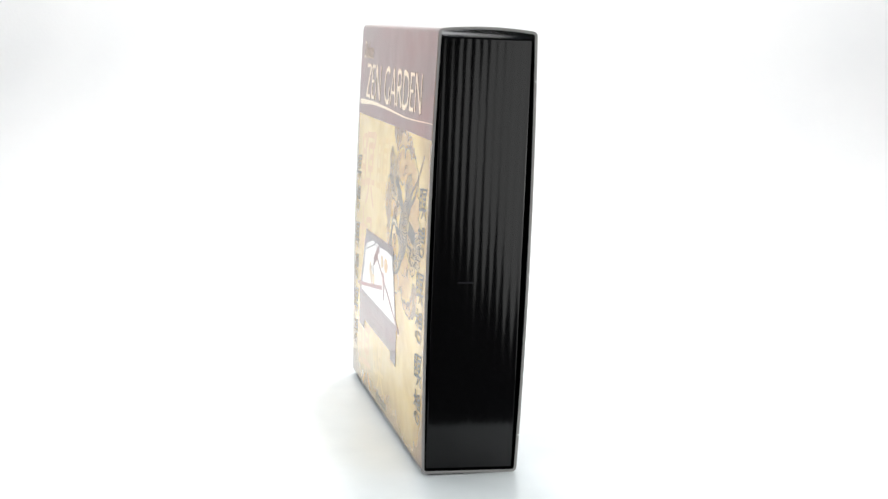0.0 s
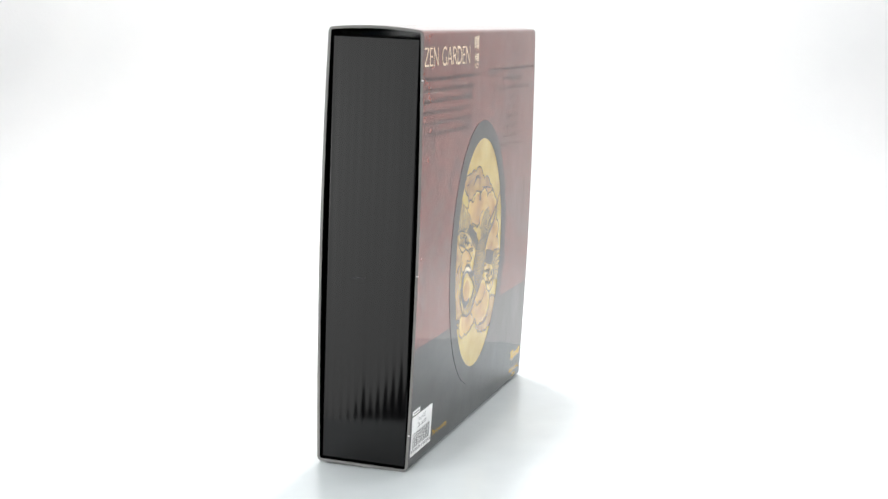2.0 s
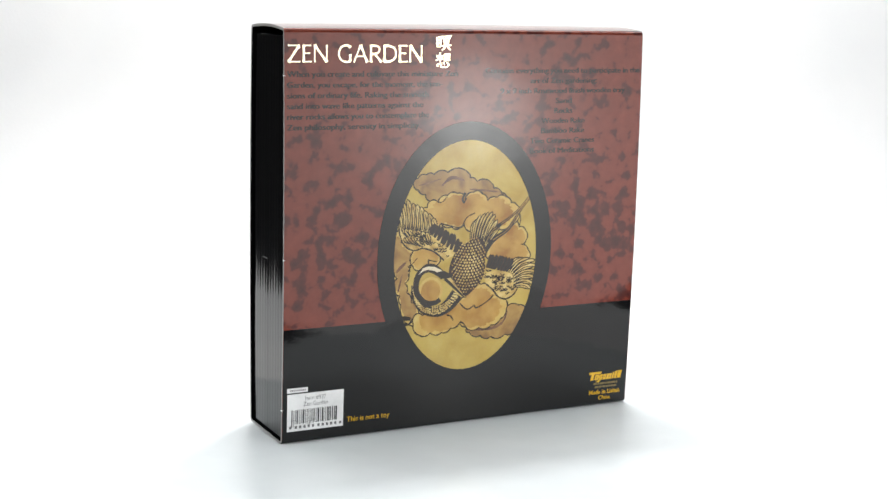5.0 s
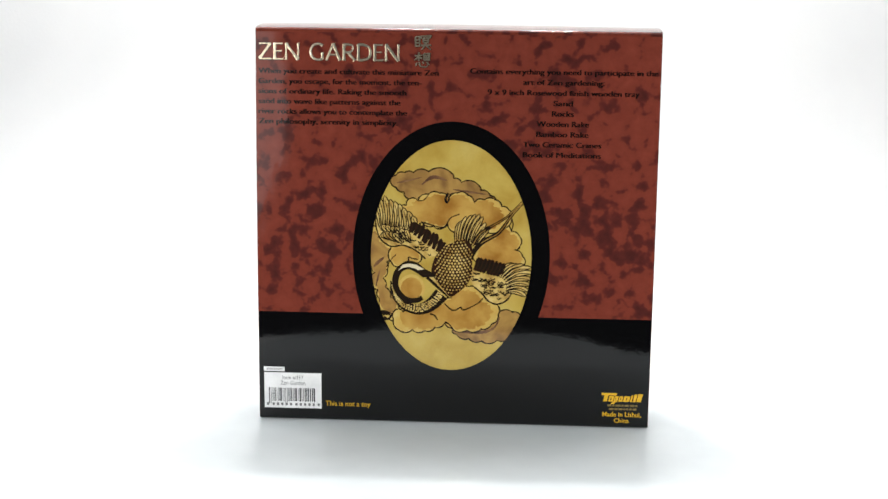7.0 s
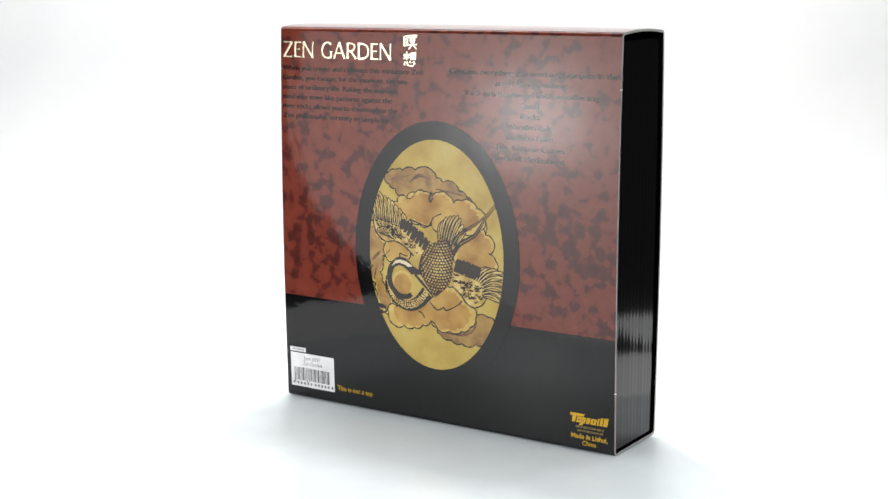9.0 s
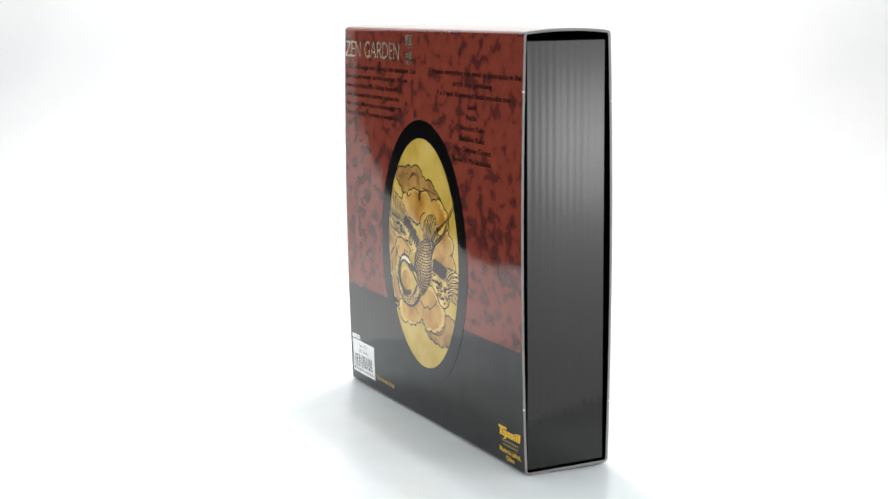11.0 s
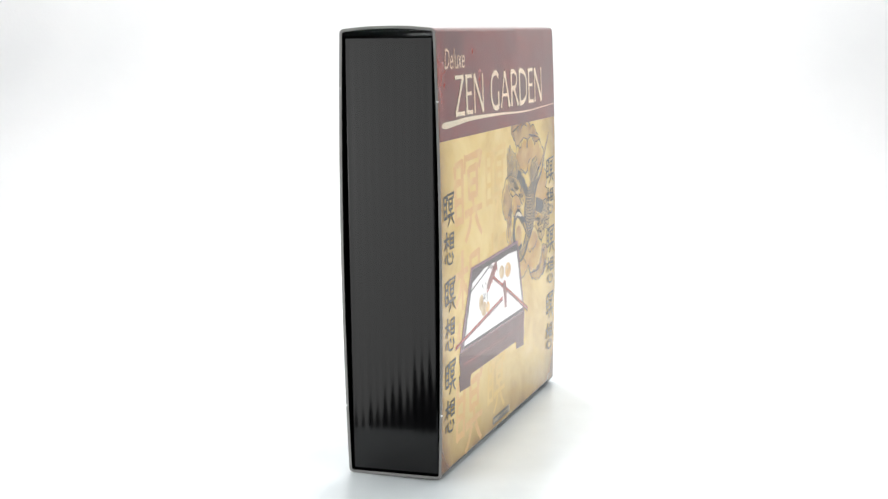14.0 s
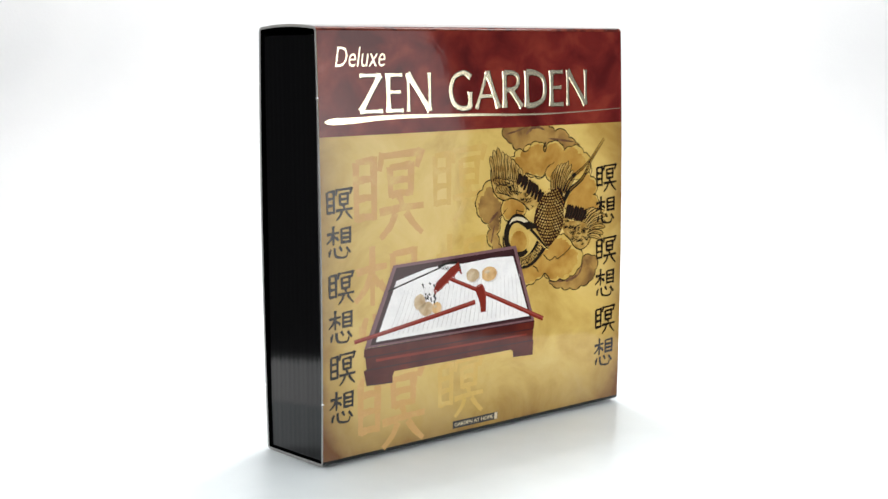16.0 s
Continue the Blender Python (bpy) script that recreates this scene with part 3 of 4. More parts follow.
    for pts, wide in (([(-23.1, 142.3), (-19.6, 142.4), (-16.5, 146.0)], 0.8), ([(-4.3, 147.2), (-6.0, 143.7), (-5.0, 141.3), (-3.6, 144.1)], 1.6), ([(-5.9, 77.9), (-0.6, 73.7), (4.3, 76.0)], 1.0), ([(4.3, 76.0), (6.4, 74.2), (14.5, 78.4), (17.9, 81.7)], 1.0),
                      ([(-14.7, 71.2), (-11.9, 70.1), (-10.1, 67.3)], 1.2), ([(-5.4, 66.0), (-3.0, 64.9), (-0.4, 61.7)], 1.2), ([(-42.1, 100.4), (-39.6, 104.7), (-36.1, 108.4)], 0.7), ([(-20.5, 129.0), (-13.5, 127.0), (-6.9, 126.1), (-2.8, 131.8), (2.8, 134.4)], 0.9),
                      ([(34.5, 132.6), (35.6, 128.7), (34.6, 124.1)], 0.8), ([(-50.1, 73.2), (-45.8, 71.8), (-39.5, 70.6)], 3.0), ([(-45.1, 67.9), (-40.9, 67.3), (-38.0, 70.9)], 2.0), ([(-28.4, 104.3), (-28.4, 106.8), (-26.3, 106.1), (-22.8, 105.5)], 1.0)):
        stroke(folds, q(pts), ink * wide, ink * wide * 0.7, layer + 2.4, 0, 5, rough=0.3)
    for pts, wide in (([(-0.4, 60.3), (8.4, 60.1), (17.2, 60.0), (25.0, 63.1), (28.7, 70.4)], 6.0), ([(-20.7, 152.2), (-13.8, 156.9), (-5.1, 154.9)], 7.0), ([(-1.6, 149.4), (8.8, 148.2), (20.0, 146.7)], 4.0), ([(-36.4, 152.9), (-28.8, 154.5), (-20.8, 156.7)], 3.5),
                      ([(-50.2, 100.2), (-47.4, 103.1), (-43.2, 106.8)], 6.0), ([(-48.7, 87.7), (-47.3, 93.8), (-46.0, 98.9)], 4.0)):
        stroke(folds, q(pts), wide * 0.62 * size, wide * 0.5 * size, layer + 0.56, 3, 7, rough=0.22, leaf=True)
        stroke(folds, q(pts), wide * 0.34 * size, wide * 0.3 * size, layer + 0.66, 1, 7, rough=0.3, leaf=True)
    for pts, wide in (([(-24.1, 139.1), (-21.6, 136.3), (-18.1, 135.7), (-10.1, 137.6)], 3.6), ([(-4.9, 140.2), (3.7, 140.4), (10.7, 141.2)], 2.2), ([(-28.8, 68.3), (-20.0, 67.4), (-12.9, 64.7)], 3.0), ([(-0.6, 70.4), (10.0, 71.8), (19.2, 70.9)], 3.0), ([(21.5, 117.8), (28.5, 116.2), (35.4, 118.1)], 3.0)):
        stroke(folds, q(pts), wide * 0.5 * size, wide * 0.4 * size, layer + 1.75, 2, 7, rough=0.3, leaf=True)
    tagged(printed("cloud_shading", folds, [INK, WASH, CLOUD_TAN, CLOUD_BROWN], parent, "ink folds and brown shadows of the clouds"), kind="stuff")

    bird = bmesh.new()
    top = layer + 5

    def feather(root, tip, wide, mat, up, bend=0.0):
        a, c = Vector(root), Vector(tip)
        d = c - a
        o = Vector((-d.y, d.x)).normalized() * wide / 2
        mids = [(t, Vector((-d.y, d.x)) * bend * math.sin(math.pi * t)) for t in (0, 0.4, 0.75, 0.93)]
        pts = [tuple(a + d * t + s + o * w) for (t, s), w in zip(mids, (0.5, 0.9, 1, 0.6))] + [tuple(c)]
        pts += [tuple(a + d * t + s - o * w) for (t, s), w in zip(mids[::-1], (0.6, 1, 0.9, 0.5))]
        fill(bird, q(pts), top + up, mat)
        stroke(bird, q(pts), ink * 0.75, ink * 0.75, top + up + 0.055, 1 if mat != 1 else 5, 1, True)
        if mat != 1:
            stroke(bird, q([tuple(a + d * 0.08), tuple(a + d * 0.5 + mids[1][1]), tuple(a + d * 0.85)]), ink * 0.9, ink * 0.4, top + up + 0.03, 1, 3)

    def fan(roots, tips, n, wide, mat, up, bend=0.0):
        r, e = curve(roots, 8), curve(tips, 8)
        for i in range(n):
            t = i / (n - 1)
            feather(r[int(t * (len(r) - 1))], e[int(t * (len(e) - 1))] + Vector((random.uniform(-.3, .3), random.uniform(-.3, .3))), wide, mat, up + 0.075 * i, bend)

    def cells(pts, n, spread, up, seed):
        """Small ruffled feathers, drawn as short ink arcs along a band."""
        rnd = random.Random(seed)
        k = curve(pts, 10)
        for _ in range(n):
            p = k[int(rnd.random() * (len(k) - 1))] + Vector((rnd.uniform(-1, 1), rnd.uniform(-1, 1))) * spread
            g = rnd.uniform(0.7, 1.5)
            stroke(bird, q([(p.x - g, p.y + 0.6), (p.x - 0.2 * g, p.y - 0.55 * g), (p.x + g, p.y + 0.1)]), ink * 0.4, ink * 0.95, top + up, 1, 2)

    # far wing
    fill(bird, q([(-48.9, 133.0), (-46.1, 137.3), (-39.8, 130.7), (-27.5, 127.8), (-15.2, 117.4), (-5.7, 113.3), (-11.6, 108.2), (-17.9, 105.9), (-23.9, 111.1), (-32.0, 114.2), (-39.0, 113.3), (-45.3, 117.1), (-48.5, 124.5)]), top, 0)
    stroke(bird, q([(-48.9, 132.3), (-48.5, 124.5), (-45.3, 117.1), (-39.0, 113.3), (-32.0, 114.2), (-23.9, 111.1), (-17.9, 105.9)]), ink, ink, top + 0.1, 1, 4, rough=0.3)
    fan([(-46.1, 125.9), (-36.2, 124.7), (-25.0, 123.6)], [(-49.3, 140.0), (-44.7, 145.4), (-39.5, 142.3), (-34.9, 140.3), (-30.7, 136.9), (-26.1, 132.7)], 9, 3.7, 0, 0.3, -0.06)
    fan([(-27.5, 122.8), (-18.7, 115.9), (-9.1, 109.7)], [(-25.8, 128.9), (-20.9, 127.5), (-15.9, 124.1), (-11.4, 121.7), (-6.4, 116.5)], 10, 2.5, 1, 1.3, -0.05)
    fan([(-42.5, 122.5), (-34.1, 119.1), (-27.8, 117.1)], [(-46.1, 126.7), (-39.1, 126.1), (-30.6, 124.1)], 7, 3.2, 0, 1.4)
    fan([(-39.7, 118.3), (-36.2, 116.9), (-32.0, 115.6)], [(-45.3, 121.0), (-42.5, 122.5), (-38.3, 121.9)], 5, 3.6, 0, 2.0)
    cells([(-36.2, 121.2), (-27.4, 117.1), (-16.8, 110.2)], 44, 2.6, 2.75, 1)
    # near wing
    fill(bird, q([(11.0, 100.2), (16.6, 97.4), (26.5, 96.2), (34.2, 93.5), (36.4, 87.5), (33.0, 81.3), (26.8, 78.3), (21.1, 80.3), (17.5, 84.6), (12.6, 88.7), (10.0, 93.0)]), top, 0)
    stroke(bird, q([(12.6, 88.7), (17.5, 84.6), (21.1, 80.3), (26.8, 78.3), (33.0, 81.3), (36.4, 87.5)]), ink, ink, top + 0.1, 1, 4, rough=0.3)
    fan([(27.2, 96.2), (30.0, 94.9), (32.1, 91.3), (32.2, 86.3)], [(36.1, 104.3), (41.0, 103.7), (48.0, 101.7), (48.5, 95.3), (47.6, 89.6), (44.9, 83.8)], 9, 3.2, 0, 0.3, 0.1)
    fan([(12.4, 99.5), (19.4, 97.5), (26.1, 96.2)], [(15.1, 107.7), (20.7, 106.8), (25.6, 105.5), (30.5, 104.2)], 8, 2.6, 1, 1.3, -0.08)
    cells([(13.8, 95.9), (20.9, 91.8), (30.8, 89.2)], 46, 3.0, 2.75, 2)
    cells([(18.9, 88.2), (24.6, 84.0), (30.2, 84.1)], 26, 2.6, 2.75, 4)
    # tail and legs
    fan([(1.0, 114.9), (5.8, 116.4), (12.2, 114.4)], [(2.5, 129.1), (4.9, 131.6), (8.7, 133.8), (12.2, 134.2), (16.0, 134.7), (18.5, 130.8), (20.3, 125.2)], 9, 3.0, 0, 0.2, 0.04)
    for leg, wide in (([(11.4, 115.8), (14.8, 121.6), (20.3, 125.9), (31.7, 133.2), (46.2, 148.2)], 1.9), ([(10.1, 108.7), (16.3, 116.6), (26.0, 122.5), (30.7, 128.3), (35.1, 134.7), (46.3, 147.5)], 2.2)):
        stroke(bird, q(leg), wide * 1.5 * size, wide * 0.6 * size, top + 1.0, 1)
        stroke(bird, q(leg), 0.3 * size, 0.5 * size, top + 1.2, 3)
    stroke(bird, q([(9.5, 106.9), (12.2, 111.9), (16.3, 116.3)]), 4.2 * size, 1.2 * size, top + 1.4, 1)
    stroke(bird, q([(18.6, 124.8), (20.0, 125.9), (21.7, 126.3)]), 2.4 * size, 2.4 * size, top + 1.4, 1)
    # body with its scales
    body = [(-1.2, 116.6), (4.4, 118.9), (9.3, 116.8), (11.1, 111.9), (10.9, 105.9), (11.0, 98.0), (8.3, 90.8), (3.5, 86.0), (-1.8, 82.3), (-6.4, 85.4), (-11.4, 90.3), (-14.3, 97.4), (-12.9, 105.0), (-10.2, 110.0), (-5.7, 114.4)]
    rim = [tuple(p) for p in curve(body, 4, True)]
    fill(bird, q(rim), top + 3, 5)
    mid = Vector((sum(p[0] for p in rim), sum(p[1] for p in rim))) / len(rim)
    for j in range(21):
        for i in range(15):
            u = mid.x - 14.5 + i * 2.05 + (j % 2) * 1.02 + random.uniform(-0.2, 0.2)
            v = mid.y - 19 + j * 1.85 + 0.02 * (u - mid.x) ** 2 + random.uniform(-0.18, 0.18)
            du, dv = (u - mid.x - 0.10 * (v - mid.y)) / 12.6, (v - mid.y) / 18.4
            r2 = du * du + dv * dv
            if r2 < 0.9:
                k = 0.48 + 0.33 * (1 - r2)
                pts = [(u + 1.0 * k * math.cos(a), v + 0.98 * k * math.sin(a)) for a in [math.pi * 2 * s / 6 + 0.3 * j for s in range(6)]]
                fill(bird, q(pts), top + 3.4, 0 if r2 < 0.72 or (i + j) % 3 == 0 else 3)
    # neck, head and bill
    low = [(-38.2, 91.9), (-36.7, 83.3), (-31.0, 76.2), (-21.8, 73.9), (-14.0, 77.3), (-7.8, 84.0)]
    stroke(bird, q(low), 3.0 * size, 9.5 * size, top + 2.0, 1)
    edge = [(-39.6, 87.9), (-37.0, 80.0), (-31.0, 73.7), (-21.1, 71.7), (-11.9, 74.8), (-5.6, 81.8)]
    stroke(bird, q(edge), ink, ink * 1.6, top + 2.2, 1, rough=0.4)
    rnd = random.Random(8)
    for i, p in enumerate(curve(low, 6)):
        t = i / 30
        for s in (-1.0, 0.0, 1.0, 2.0):
            w = Vector(p) + Vector((0.3 * s, s * 1.75)) * (0.35 + 0.75 * t) + Vector((rnd.uniform(-.3, .3), rnd.uniform(-.3, .3)))
            if s < 1.5 or t > 0.5:
                fill(bird, q([(w.x + 0.66 * math.cos(g), w.y + 0.6 * math.sin(g)) for g in [math.pi * h / 3 for h in range(6)]]), top + 2.5, 0)
    c = Vector((-26.5, 87.1))
    fill(bird, q([(c.x + 8.3 * math.cos(a), c.y + 9.0 * math.sin(a)) for a in [math.pi * 2 * s / 24 for s in range(24)]]), top + 3.0, 6)
    fill(bird, q([(c.x + 6.6 * math.cos(a), c.y + 7.0 * math.sin(a)) for a in [math.pi * 2 * s / 24 for s in range(24)]]), top + 3.2, 2)
    stroke(bird, q([(-17.8, 95.9), (-22.7, 99.4), (-28.4, 101.4), (-33.3, 99.5), (-36.1, 94.8), (-36.4, 88.3), (-33.5, 83.0), (-28.9, 79.8), (-23.2, 79.6), (-19.7, 81.5)]), 5.0 * size, 3.0 * size, top + 3.7, 1)
    stroke(bird, q([(-19.2, 98.8), (-24.5, 102.9), (-30.5, 103.2), (-35.0, 99.1)]), 2.6 * size, 1.4 * size, top + 3.6, 1)
    fill(bird, q([(-35.0, 98.0), (-31.9, 102.0), (-28.4, 102.8), (-23.8, 102.2), (-18.8, 99.5), (-21.3, 98.0), (-24.1, 99.7), (-28.4, 100.7), (-32.2, 99.9)]), top + 4.0, 4)
    fill(bird, q([(-22.7, 98.7), (-17.8, 99.5), (-12.5, 96.8), (-11.4, 94.6), (-14.9, 94.2), (-19.9, 94.4)]), top + 4.2, 1)
    fill(bird, q([(-17.7, 93.8), (-13.5, 96.0), (-2.1, 80.8), (-4.9, 82.6), (-10.6, 87.5)]), top + 4.4, 1)
    fill(bird, q([(-15.6, 94.5), (-12.8, 94.6), (-3.2, 82.3), (-8.5, 87.9)]), top + 4.7, 0)
    printed("painted_crane", bird, [plume, INK, CLOUD_TAN, CLOUD_TAN, CROWN, PLUMAGE, CLOUD_PALE], parent, label)


def back_print():
    bm = bmesh.new()
    sheet(bm, -122.4, 2.3, 122.4, 70.4, 1)
    printed("black_base", bm, BLACK, back, "black printed base of the back panel")
    CU, CV = -2.2, 107.5
    bm = bmesh.new()
    oval(bm, CU, CV, 51, 73.5, 3)
    disc = printed("oval_picture", bm, OVAL_GOLD, back, "pale gold oval picture of a flying crane")
    bird_picture(back, lambda u, v: (u, v), 6, "ink and gold painted flying crane", FEATHER, 0.95)
    bm = bmesh.new()
    oval(bm, CU, CV, 60.8, 83.5, 18, hole=(49.6, 72.2))
    printed("oval_border", bm, BLACK, back, "broad black oval border")
    foil_title("title_letter", "ZEN GARDEN", (-120.6, 226.8, -35, 236.8), back, 5, "gold foil title letter", 0.00005, 0.6, FOIL)
    mei_sou("brush_lettering", -25.8, 223.3, -15.6, 242.6, 1.35, back, FOIL_EDGE, 4, "dark outline of the brushed signs")
    mei_sou("brush_lettering", -26, 223.5, -15.8, 242.8, 0.85, back, FOIL, 8, "gold foil brushed signs")
    lines = [("When you create and cultivate this miniature Zen", -11.5), ("Garden, you escape, for the moment, the ten-", -21.7), ("sions of ordinary life. Raking the smooth", -31),
             ("sand into wave like patterns against the", -34.5), ("river rocks allows you to contemplate the", -30.5), ("Zen philosophy, serenity in simplicity.", -36)]
    for i, (words, end) in enumerate(lines):
        base = 217.4 - 6.1 * i
        lettering("text_line", words, (-121, base, end, base + 4.3), back, SOFT_INK, 4, "", bold=0.52)
    lines = [("Contains everything you need to participate in the", 112.5, 1), ("art of Zen gardening:", 48.5, 1), ("9 x 9 inch Rosewood finish wooden tray", 91, 1), ("Sand", 11.5, 0), ("Rocks", 13, 0),
             ("Wooden Rake", 31.5, 0), ("Bamboo Rake", 31.5, 0), ("Two Ceramic Cranes", 47, 0), ("Book of Meditations", 47, 0)]
    for i, (words, wide, tail) in enumerate(lines):
        base = 220.0 - 6.25 * i
        lettering("text_line", words, (64 - wide / 2, base - (1.0 if tail else 0), 64 + wide / 2, base + 3.3), back, SOFT_INK, 4, "", bold=0.52)
    # bar-coded label
    bm = bmesh.new()
    sheet(bm, -119.3, 7.6, -83, 30.8, 4)
    tag = printed("barcode_label", bm, WHITE_LABEL, back, "white paper barcode label")
    bm = bmesh.new()
    sheet(bm, -119.5, 31.6, -106.3, 34.5, 4)
    printed("small_label", bm, WHITE_LABEL, back, "small white sticker strip")
    bm = bmesh.new()
    for i in range(9):
        sheet(bm, -117.6 + 1.15 * i, 32.5, -116.9 + 1.15 * i, 33.5, 5)
    tagged(printed("print_bars", bm, GREY_TEXT, back), kind="stuff")
    lettering("text_line", "Item #337", (-107.8, 26.2, -94.5, 28.9), back, GREY_TEXT, 6)
    lettering("text_line", "Zen Garden", (-109, 22.7, -93.2, 25.5), back, GREY_TEXT, 6)
    bm = bmesh.new()
    u, k = -116.5, 0
    rnd = random.Random(5)
    while u < -86.5:
        w = rnd.choice((0.33, 0.33, 0.66, 0.99))
        sheet(bm, u, 10.2 if k in (0, 1, 11, 12) or u > -87.5 else 12.0, u + w, 20.8, 6)
        u += w + rnd.choice((0.33, 0.33, 0.66, 0.66))
        k += 1
    tagged(printed("barcode", bm, BAR_BLACK, back, "black vertical barcode bars"), kind="stuff")
    bm = bmesh.new()
    for i in range(12):
        c = -117.8 + i * 2.75 + (0.8 if 0 < i < 6 else 1.6 if 5 < i < 11 else 2.0 if i == 11 else 0)
        sheet(bm, c, 9.2, c + 1.4, 10.9, 6)
    tagged(printed("print_bars", bm, GREY_TEXT, back), kind="stuff")
    lettering("text_line", "This is not a toy", (-80.5, 8.6, -52, 12.9), back, YELLOW, 4, "yellow line of text", 0.004)
    # maker's mark as plain slanted shapes, with two dull lines below
    bm = bmesh.new()
    for i, (a, w, h) in enumerate(((0, 2.4, 5.2), (3.2, 3.0, 3.6), (6.6, 2.4, 3.6), (9.5, 2.4, 3.6), (12.4, 3.8, 3.6), (16.7, 1.2, 4.4), (18.5, 1.8, 5.0), (20.8, 2.8, 5.2))):
        u0, v0, s = 94 + a, 17.4, 0.22
        fill(bm, [(u0, v0), (u0 + w, v0), (u0 + w + h * s, v0 + h), (u0 + h * s, v0 + h)], 4)
        if 0 < i < 5:
            fill(bm, [(u0 + w * 0.45, v0 + 0.9), (u0 + w * 0.6, v0 + 0.9), (u0 + w * 0.75, v0 + 2.6), (u0 + w * 0.6, v0 + 2.6)], 5, 1)
    fill(bm, [(93.2, 21.4), (102.2, 21.4), (102.8, 23.0), (93.0, 23.0)], 4.5)
    fill(bm, [(98.5, 15.8), (101, 15.8), (102.6, 18), (101, 18)], 4.5)
    printed("printed_mark", bm, [YELLOW, BLACK], back, "slanted yellow printed mark")
    bm = bmesh.new()
    for v, a, c in ((14.2, 96.8, 116), (11.9, 98, 115)):
        u = a
        while u < c:
            w = rnd.uniform(1.2, 3.2)
            sheet(bm, u, v, min(u + w, c), v + 1.3, 4)
            u += w + 0.6
    tagged(printed("print_bars", bm, DIM_YELLOW, back), kind="stuff")
    lettering("text_line", "Made in Lishui,", (93.8, 7.0, 118, 10.6), back, YELLOW, 4, "yellow line of text", 0.02)
    lettering("text_line", "China", (101.2, 3.6, 110.5, 6.5), back, YELLOW, 4, "yellow line of text", 0.02)


FADED_SIGNS = (
    (-101, 126, -48, 178, MEI + MEI_LEGS, FADED), (-42, 132, 2, 178, MEI + MEI_LEGS, FADED_SOFT),
    (-99, 2.5, -47, 54, MEI + MEI_LEGS, FADED), (-38, 12, 0, 50, MEI + MEI_LEGS, FADED_SOFT),
    (-100, 64, -50, 124, SOU + SOU_HEART, FADED), (-40, 70, 4, 126, SOU + SOU_HEART, FADED_SOFT))


def front_print():
    bm = bmesh.new()
    sheet(bm, -122.4, 185.8, 122.4, 244.0, 14)
    printed("red_band", bm, RED_FRONT, front, "cloudy maroon band across the top of the front")
    foil_title("title_letter", "ZEN GARDEN", (-94.5, 198.1, 89.6, 220.0), front, 18, "cream gold foil title letter", 0.00012, 1.3, FOIL_FRONT)
    lettering("subtitle", "Deluxe", (-110.5, 223.9, -75, 235), front, FOIL_FRONT, 17, "small slanted gold foil word", -0.006, 0.0001, 0.25, FOIL_EDGE)
    bm = bmesh.new()
    pts = curve([(-118.5, 194), (-99, 194.3), (-66, 195.3), (-9, 194.6), (52, 193.2), (122, 194.8)], 8)
    n = len(pts)
    rows = []
    for i, p in enumerate(pts):
        t = i / (n - 1)
        w = (3.9 * min(1, t / 0.1) ** 0.6 * (1 - t) ** 1.3 + 0.35) / 2
        rows.append((bm.verts.new(P(p.x, p.y - w, 16)), bm.verts.new(P(p.x, p.y + w, 17))))
    for a, c in zip(rows, rows[1:]):
        bm.faces.new((a[0], c[0], c[1], a[1]))
    printed("swash", bm, FOIL_FRONT, front, "tapering gold foil brush stroke")
    # the painted bird, turned a little and larger
    bird_picture(front, lambda u, v: (1.053 * u + 0.004 * v + 56.1, -0.016 * u + 1.017 * v + 25.8), 1, "ink and gold painted flying crane", FEATHER_TAN, 0.72)
    # large faded signs, a brush stroke at a time
    for u0, v0, u1, v1, signs, mat in FADED_SIGNS:
        for k, line in enumerate(signs):
            pts = [(u0 + x / 10 * (u1 - u0), v0 + y / 10 * (v1 - v0)) for x, y in line]
            thick = (u1 - u0) * 0.09
            bm = bmesh.new()
            if len(pts) == 3 and abs(line[1][0] - line[2][0]) < 1.0:
                stroke(bm, pts[:2], thick * 0.75, thick, 0.3 + 0.045 * k, rough=0.1)
                stroke(bm, [(pts[1][0], pts[1][1] + thick * 0.4), pts[2]], thick * 1.2, thick * 0.8, 0.32 + 0.045 * k, rough=0.1)
            else:
                mid = tuple((Vector(pts[0]) + Vector(pts[-1])) / 2 + Vector((0, thick * 0.12)))
                stroke(bm, pts if len(pts) > 2 else [pts[0], mid, pts[1]], thick * 1.05, thick * 0.7, 0.3 + 0.045 * k, rough=0.12)
            printed("faded_brush_stroke", bm, mat, front, "faded red brush stroke of a large sign")
    # dark signs along both sides
    for u0, v0, u1, v1 in ((-119.3, 118, -100.5, 158), (-118.6, 69.8, -100.2, 111.2), (-118, 23.4, -99.6, 64.8), (97.6, 120, 117.6, 159.4), (98, 71.6, 118, 112), (98.4, 25, 118, 66)):
        mei_sou("brush_lettering", u0, v0, u1, v1, 1.5, front, INK, 19, "dark brushed signs")
    tray_picture()
    bm = bmesh.new()
    sheet(bm, -25, 5.1, 12.2, 9.7, 3)
    sheet(bm, 9.6, 5.3, 11.9, 9.5, 4, 1)
    printed("printed_tag", bm, [BAR_BLACK, CROWN], front, "small black printed tag")
    lettering("tag_words", "GARDEN AT HOME", (-23.6, 6.3, 8.4, 8.5), front, CROWN, 5, "cream words on the tag", bold=0.2)


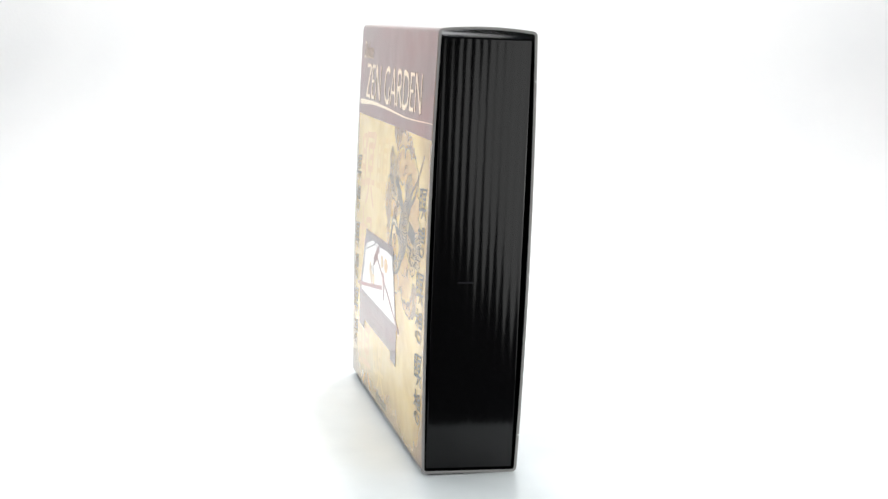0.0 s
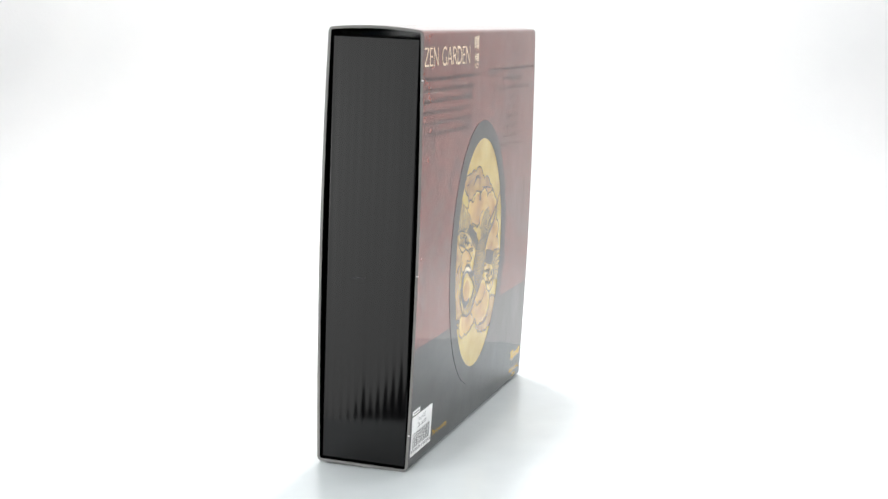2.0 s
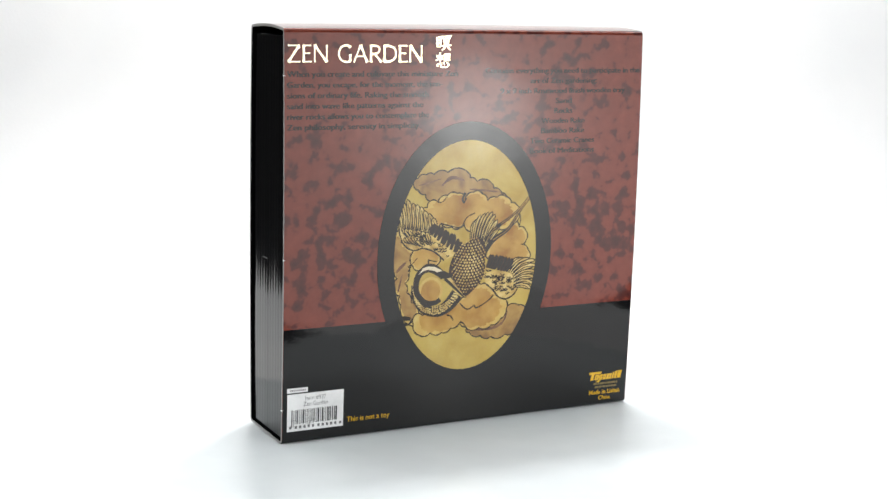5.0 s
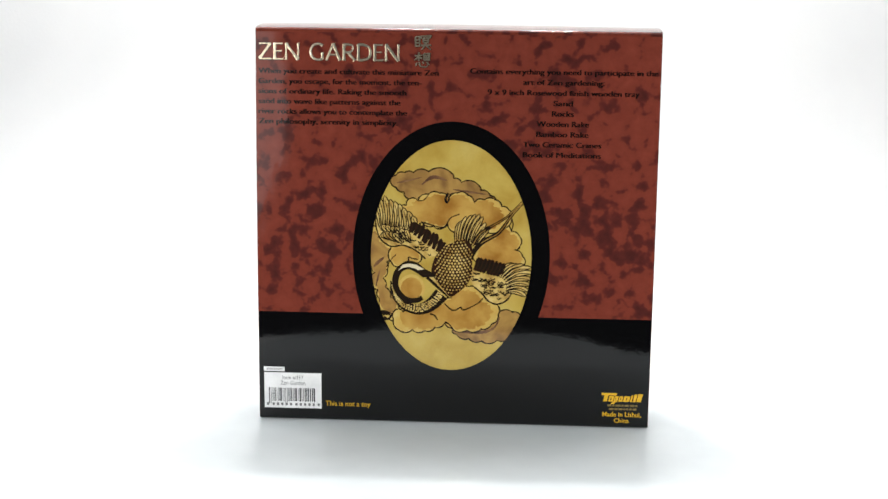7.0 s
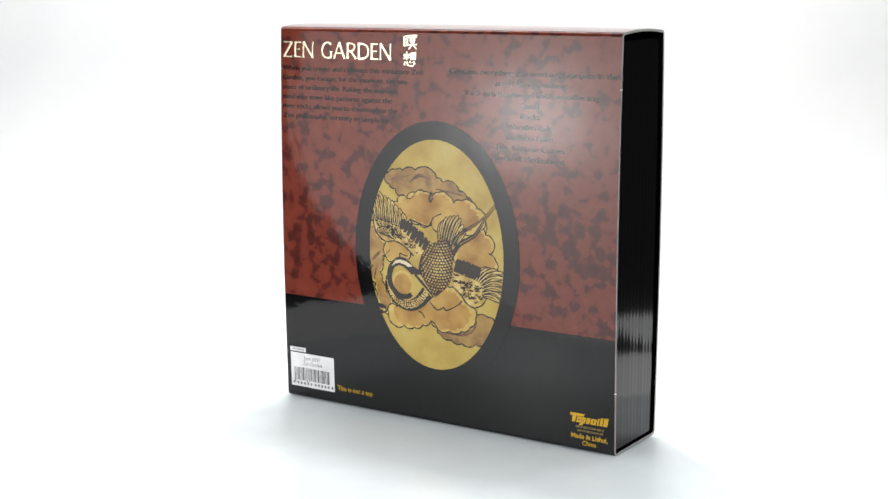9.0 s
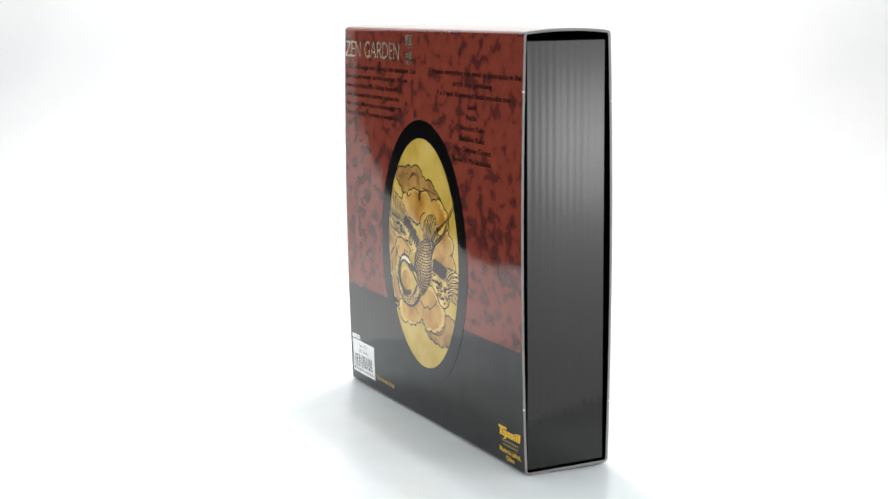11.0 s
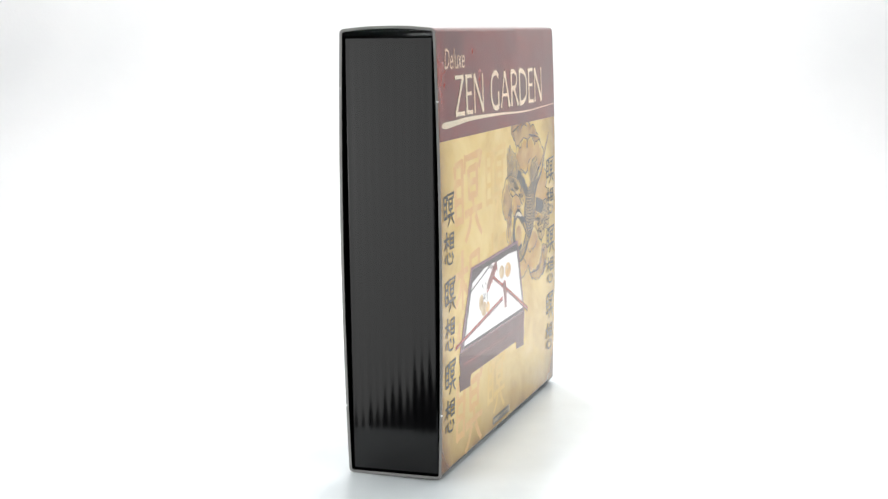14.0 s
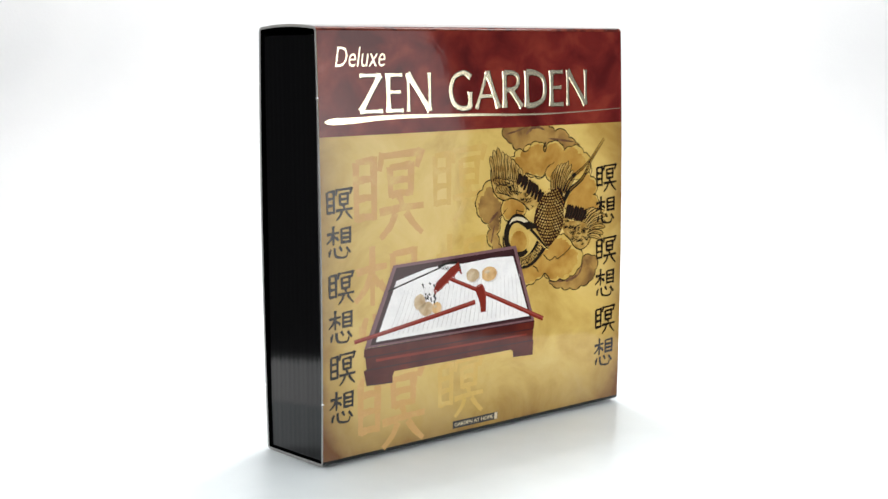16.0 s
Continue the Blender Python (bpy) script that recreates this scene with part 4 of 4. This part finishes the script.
def tray_picture():
    """The printed picture of the wooden sand tray with its rakes and pebbles."""
    T = 21
    bm = bmesh.new()
    fill(bm, [(-93.2, 64.4), (42.7, 63.8), (25.9, 112.9), (-71.7, 110.3)], T, 0)
    fill(bm, [(-89, 65.6), (40, 65), (24, 111), (-69.5, 108.6)], T + 0.5, 1)
    printed("tray_rim", bm, [ROSE_RIM, ROSE_DARK], front, "printed mauve-brown tray rim")
    bm = bmesh.new()
    sand = [(-84.9, 67.2), (38, 67.2), (23.5, 106.5), (5, 107.2), (-18, 106), (-30, 106.8), (-46, 106), (-58, 103.5), (-69.5, 101)]
    fill(bm, sand, T + 1, 0)
    rnd = random.Random(3)
    sand_part = printed("sand", bm, SAND, front, "printed white raked sand")
    bm = bmesh.new()
    for i in range(30):
        u = -76 + i * 3.7
        stroke(bm, [(u, 69.5), (u * 0.93 + 1.5, 82), (u * 0.86 + 2, 95)], 0.5, 0.25, T + 1.4, 0, 4, rough=0.5)
    tagged(printed("raking", bm, SAND_LINE, front), kind="stuff")
    bm = bmesh.new()
    fill(bm, [(-93.4, 64.2), (42.8, 63.6), (42.4, 58.8), (-93.6, 59.2)], T, 0)
    fill(bm, [(-92.6, 59.2), (41.9, 58.8), (41.4, 50.5), (-91.6, 51.5)], T, 1)
    fill(bm, [(-93.8, 51.6), (42.2, 50.8), (42.0, 47.5), (-93.2, 48.2)], T + 0.3, 0)
    for v in (63.9, 59.0, 51.6):
        stroke(bm, [(-92.5, v), (-40, v - 0.1), (42, v - 0.4)], 0.7, 0.6, T + 0.8, 2, 4)
    stroke(bm, [(-85, 56.4), (-30, 56.0), (36, 55.6)], 1.6, 1.0, T + 0.8, 3, 4, rough=0.3)
    printed("tray_front", bm, [ROSEWOOD, ROSEWOOD, ROSE_DARK, ROSE_LIT], front, "printed dark red rosewood tray front")
    for foot in ([(-93.2, 49), (-71, 48.5), (-72.5, 45.5), (-72.5, 41.8), (-91.8, 42.6)], [(22, 48.5), (42, 48), (41.6, 41.8), (25, 42.6), (24.5, 45.8)]):
        bm = bmesh.new()
        fill(bm, foot, T + 0.5)
        stroke(bm, foot[-2:], 0.8, 0.6, T + 0.8, 1)
        printed("tray_foot", bm, [ROSEWOOD, ROSE_DARK], front, "printed rosewood bracket foot")
    for cu, cv, ru, rv, mat in ((-52, 86.5, 4.4, 5.0, 0), (-47, 82, 5.6, 4.2, 0), (-39, 81.5, 3.8, 3.8, 1), (-10, 98.2, 5.4, 4.2, 0), (3.5, 97.6, 6.6, 4.8, 1)):
        bm = bmesh.new()
        pts = [(cu + ru * math.cos(a) * rnd.uniform(0.9, 1.06), cv + rv * math.sin(a) * rnd.uniform(0.9, 1.06)) for a in [math.pi * 2 * s / 14 for s in range(14)]]
        fill(bm, [(a + 1.0, c - 0.8) for a, c in pts], T + 2, 1)
        fill(bm, pts, T + 2.3, 0)
        fill(bm, [(cu - ru * 0.25 + (a - cu) * 0.35, cv + rv * 0.3 + (c - cv) * 0.25) for a, c in pts], T + 2.5, 2)
        printed("pebble", bm, [STONE_WARM if mat else STONE, SAND_LINE, STONE], front, "printed tan pebble")
    bm = bmesh.new()
    stroke(bm, [(-76, 95.6), (-57, 100.3), (-36, 105.4)], 0.9, 1.0, T + 3, 0)
    stroke(bm, [(-38, 106), (-29, 107.5), (-22, 106.5), (-20, 102)], 1.6, 1.2, T + 3, 0)
    for k in range(8):
        stroke(bm, [(-37 + k * 2.1, 106.5 - 0.3 * k), (-34 + k * 2.0, 104.0 - 0.5 * k)], 0.7, 0.4, T + 3.2, 0)
    for k in range(14):
        u, v = -46 + rnd.uniform(-4, 8), 91 + rnd.uniform(-5, 7)
        stroke(bm, [(u, v), (u + rnd.uniform(-1.5, 1.5), v - rnd.uniform(1, 3))], 1.4, 0.5, T + 3, 0)
    printed("bamboo_rake", bm, INK, front, "printed dark bamboo rake and speckles")
    for name, pts, head in (("long_rake", [(-100.5, 69), (-50, 75.6), (-8, 81.5)], [(-8.5, 90), (-2.5, 91.5), (1.0, 84), (1.0, 74.5), (-3.5, 74.5), (-4, 80)]),
                            ("short_rake", [(-31, 99), (6, 83.5), (50.3, 64)], [(-41, 93), (-38, 91.5), (-20.5, 103), (-21.5, 107.3), (-27, 105), (-39, 97)])):
        bm = bmesh.new()
        stroke(bm, pts, 2.3, 3.0, T + 4, 1)
        stroke(bm, [(a, c + 0.45) for a, c in pts], 0.9, 1.2, T + 4.3, 0)
        fill(bm, head, T + 4.6, 1)
        stroke(bm, head[:3], 0.9, 0.9, T + 4.9, 0)
        for k in range(5):
            a = Vector(head[0]).lerp(Vector(head[2]), k / 4)
            if name == "short_rake":
                stroke(bm, [tuple(a), (a.x + 1.2, a.y - 3.2)], 1.3, 0.9, T + 4.4, 1)
        printed(name, bm, [RAKE_RED, ROSE_LIT], front, "printed red wooden rake")


back_print()
front_print()


def dents():
    """White wear marks at the folds of the sleeve."""
    for board, side, v in ((back, -1, 21.0), (back, -1, 112), (back, -1, 219), (back, 1, 38), (back, 1, 214), (front, -1, 207), (front, -1, 36)):
        z = bow(v / 1000)
        u = side * W / 2
        bm = bmesh.new()
        add_block(bm, (u - 0.0006, v / 1000, z - 0.0009), (u + 0.0006, v / 1000 + 0.0007, z + 0.0001), 0.0002, 1)
        part("wear_mark", bm, WHITE_LABEL, board, "white scuffed nick on the board edge")


dents()


# ---- movement ----
def motions():
    spin = [(t / 2, 0.06 - 15.084 * (t / 2 - 6.8)) for t in range(33)]
    walk(plate, [(t, pose(0, 0, 0, 0, 0, a)) for t, a in spin])
    seat = pose(0.0049, 0.0129, 0.0) @ Matrix.Translation((0, 0, 0.0008)) @ pose(0, 0, 0, LEAN)
    walk(box, [(t, pose(0, 0, 0, 0, 0, a) @ seat) for t, a in spin])


motions()
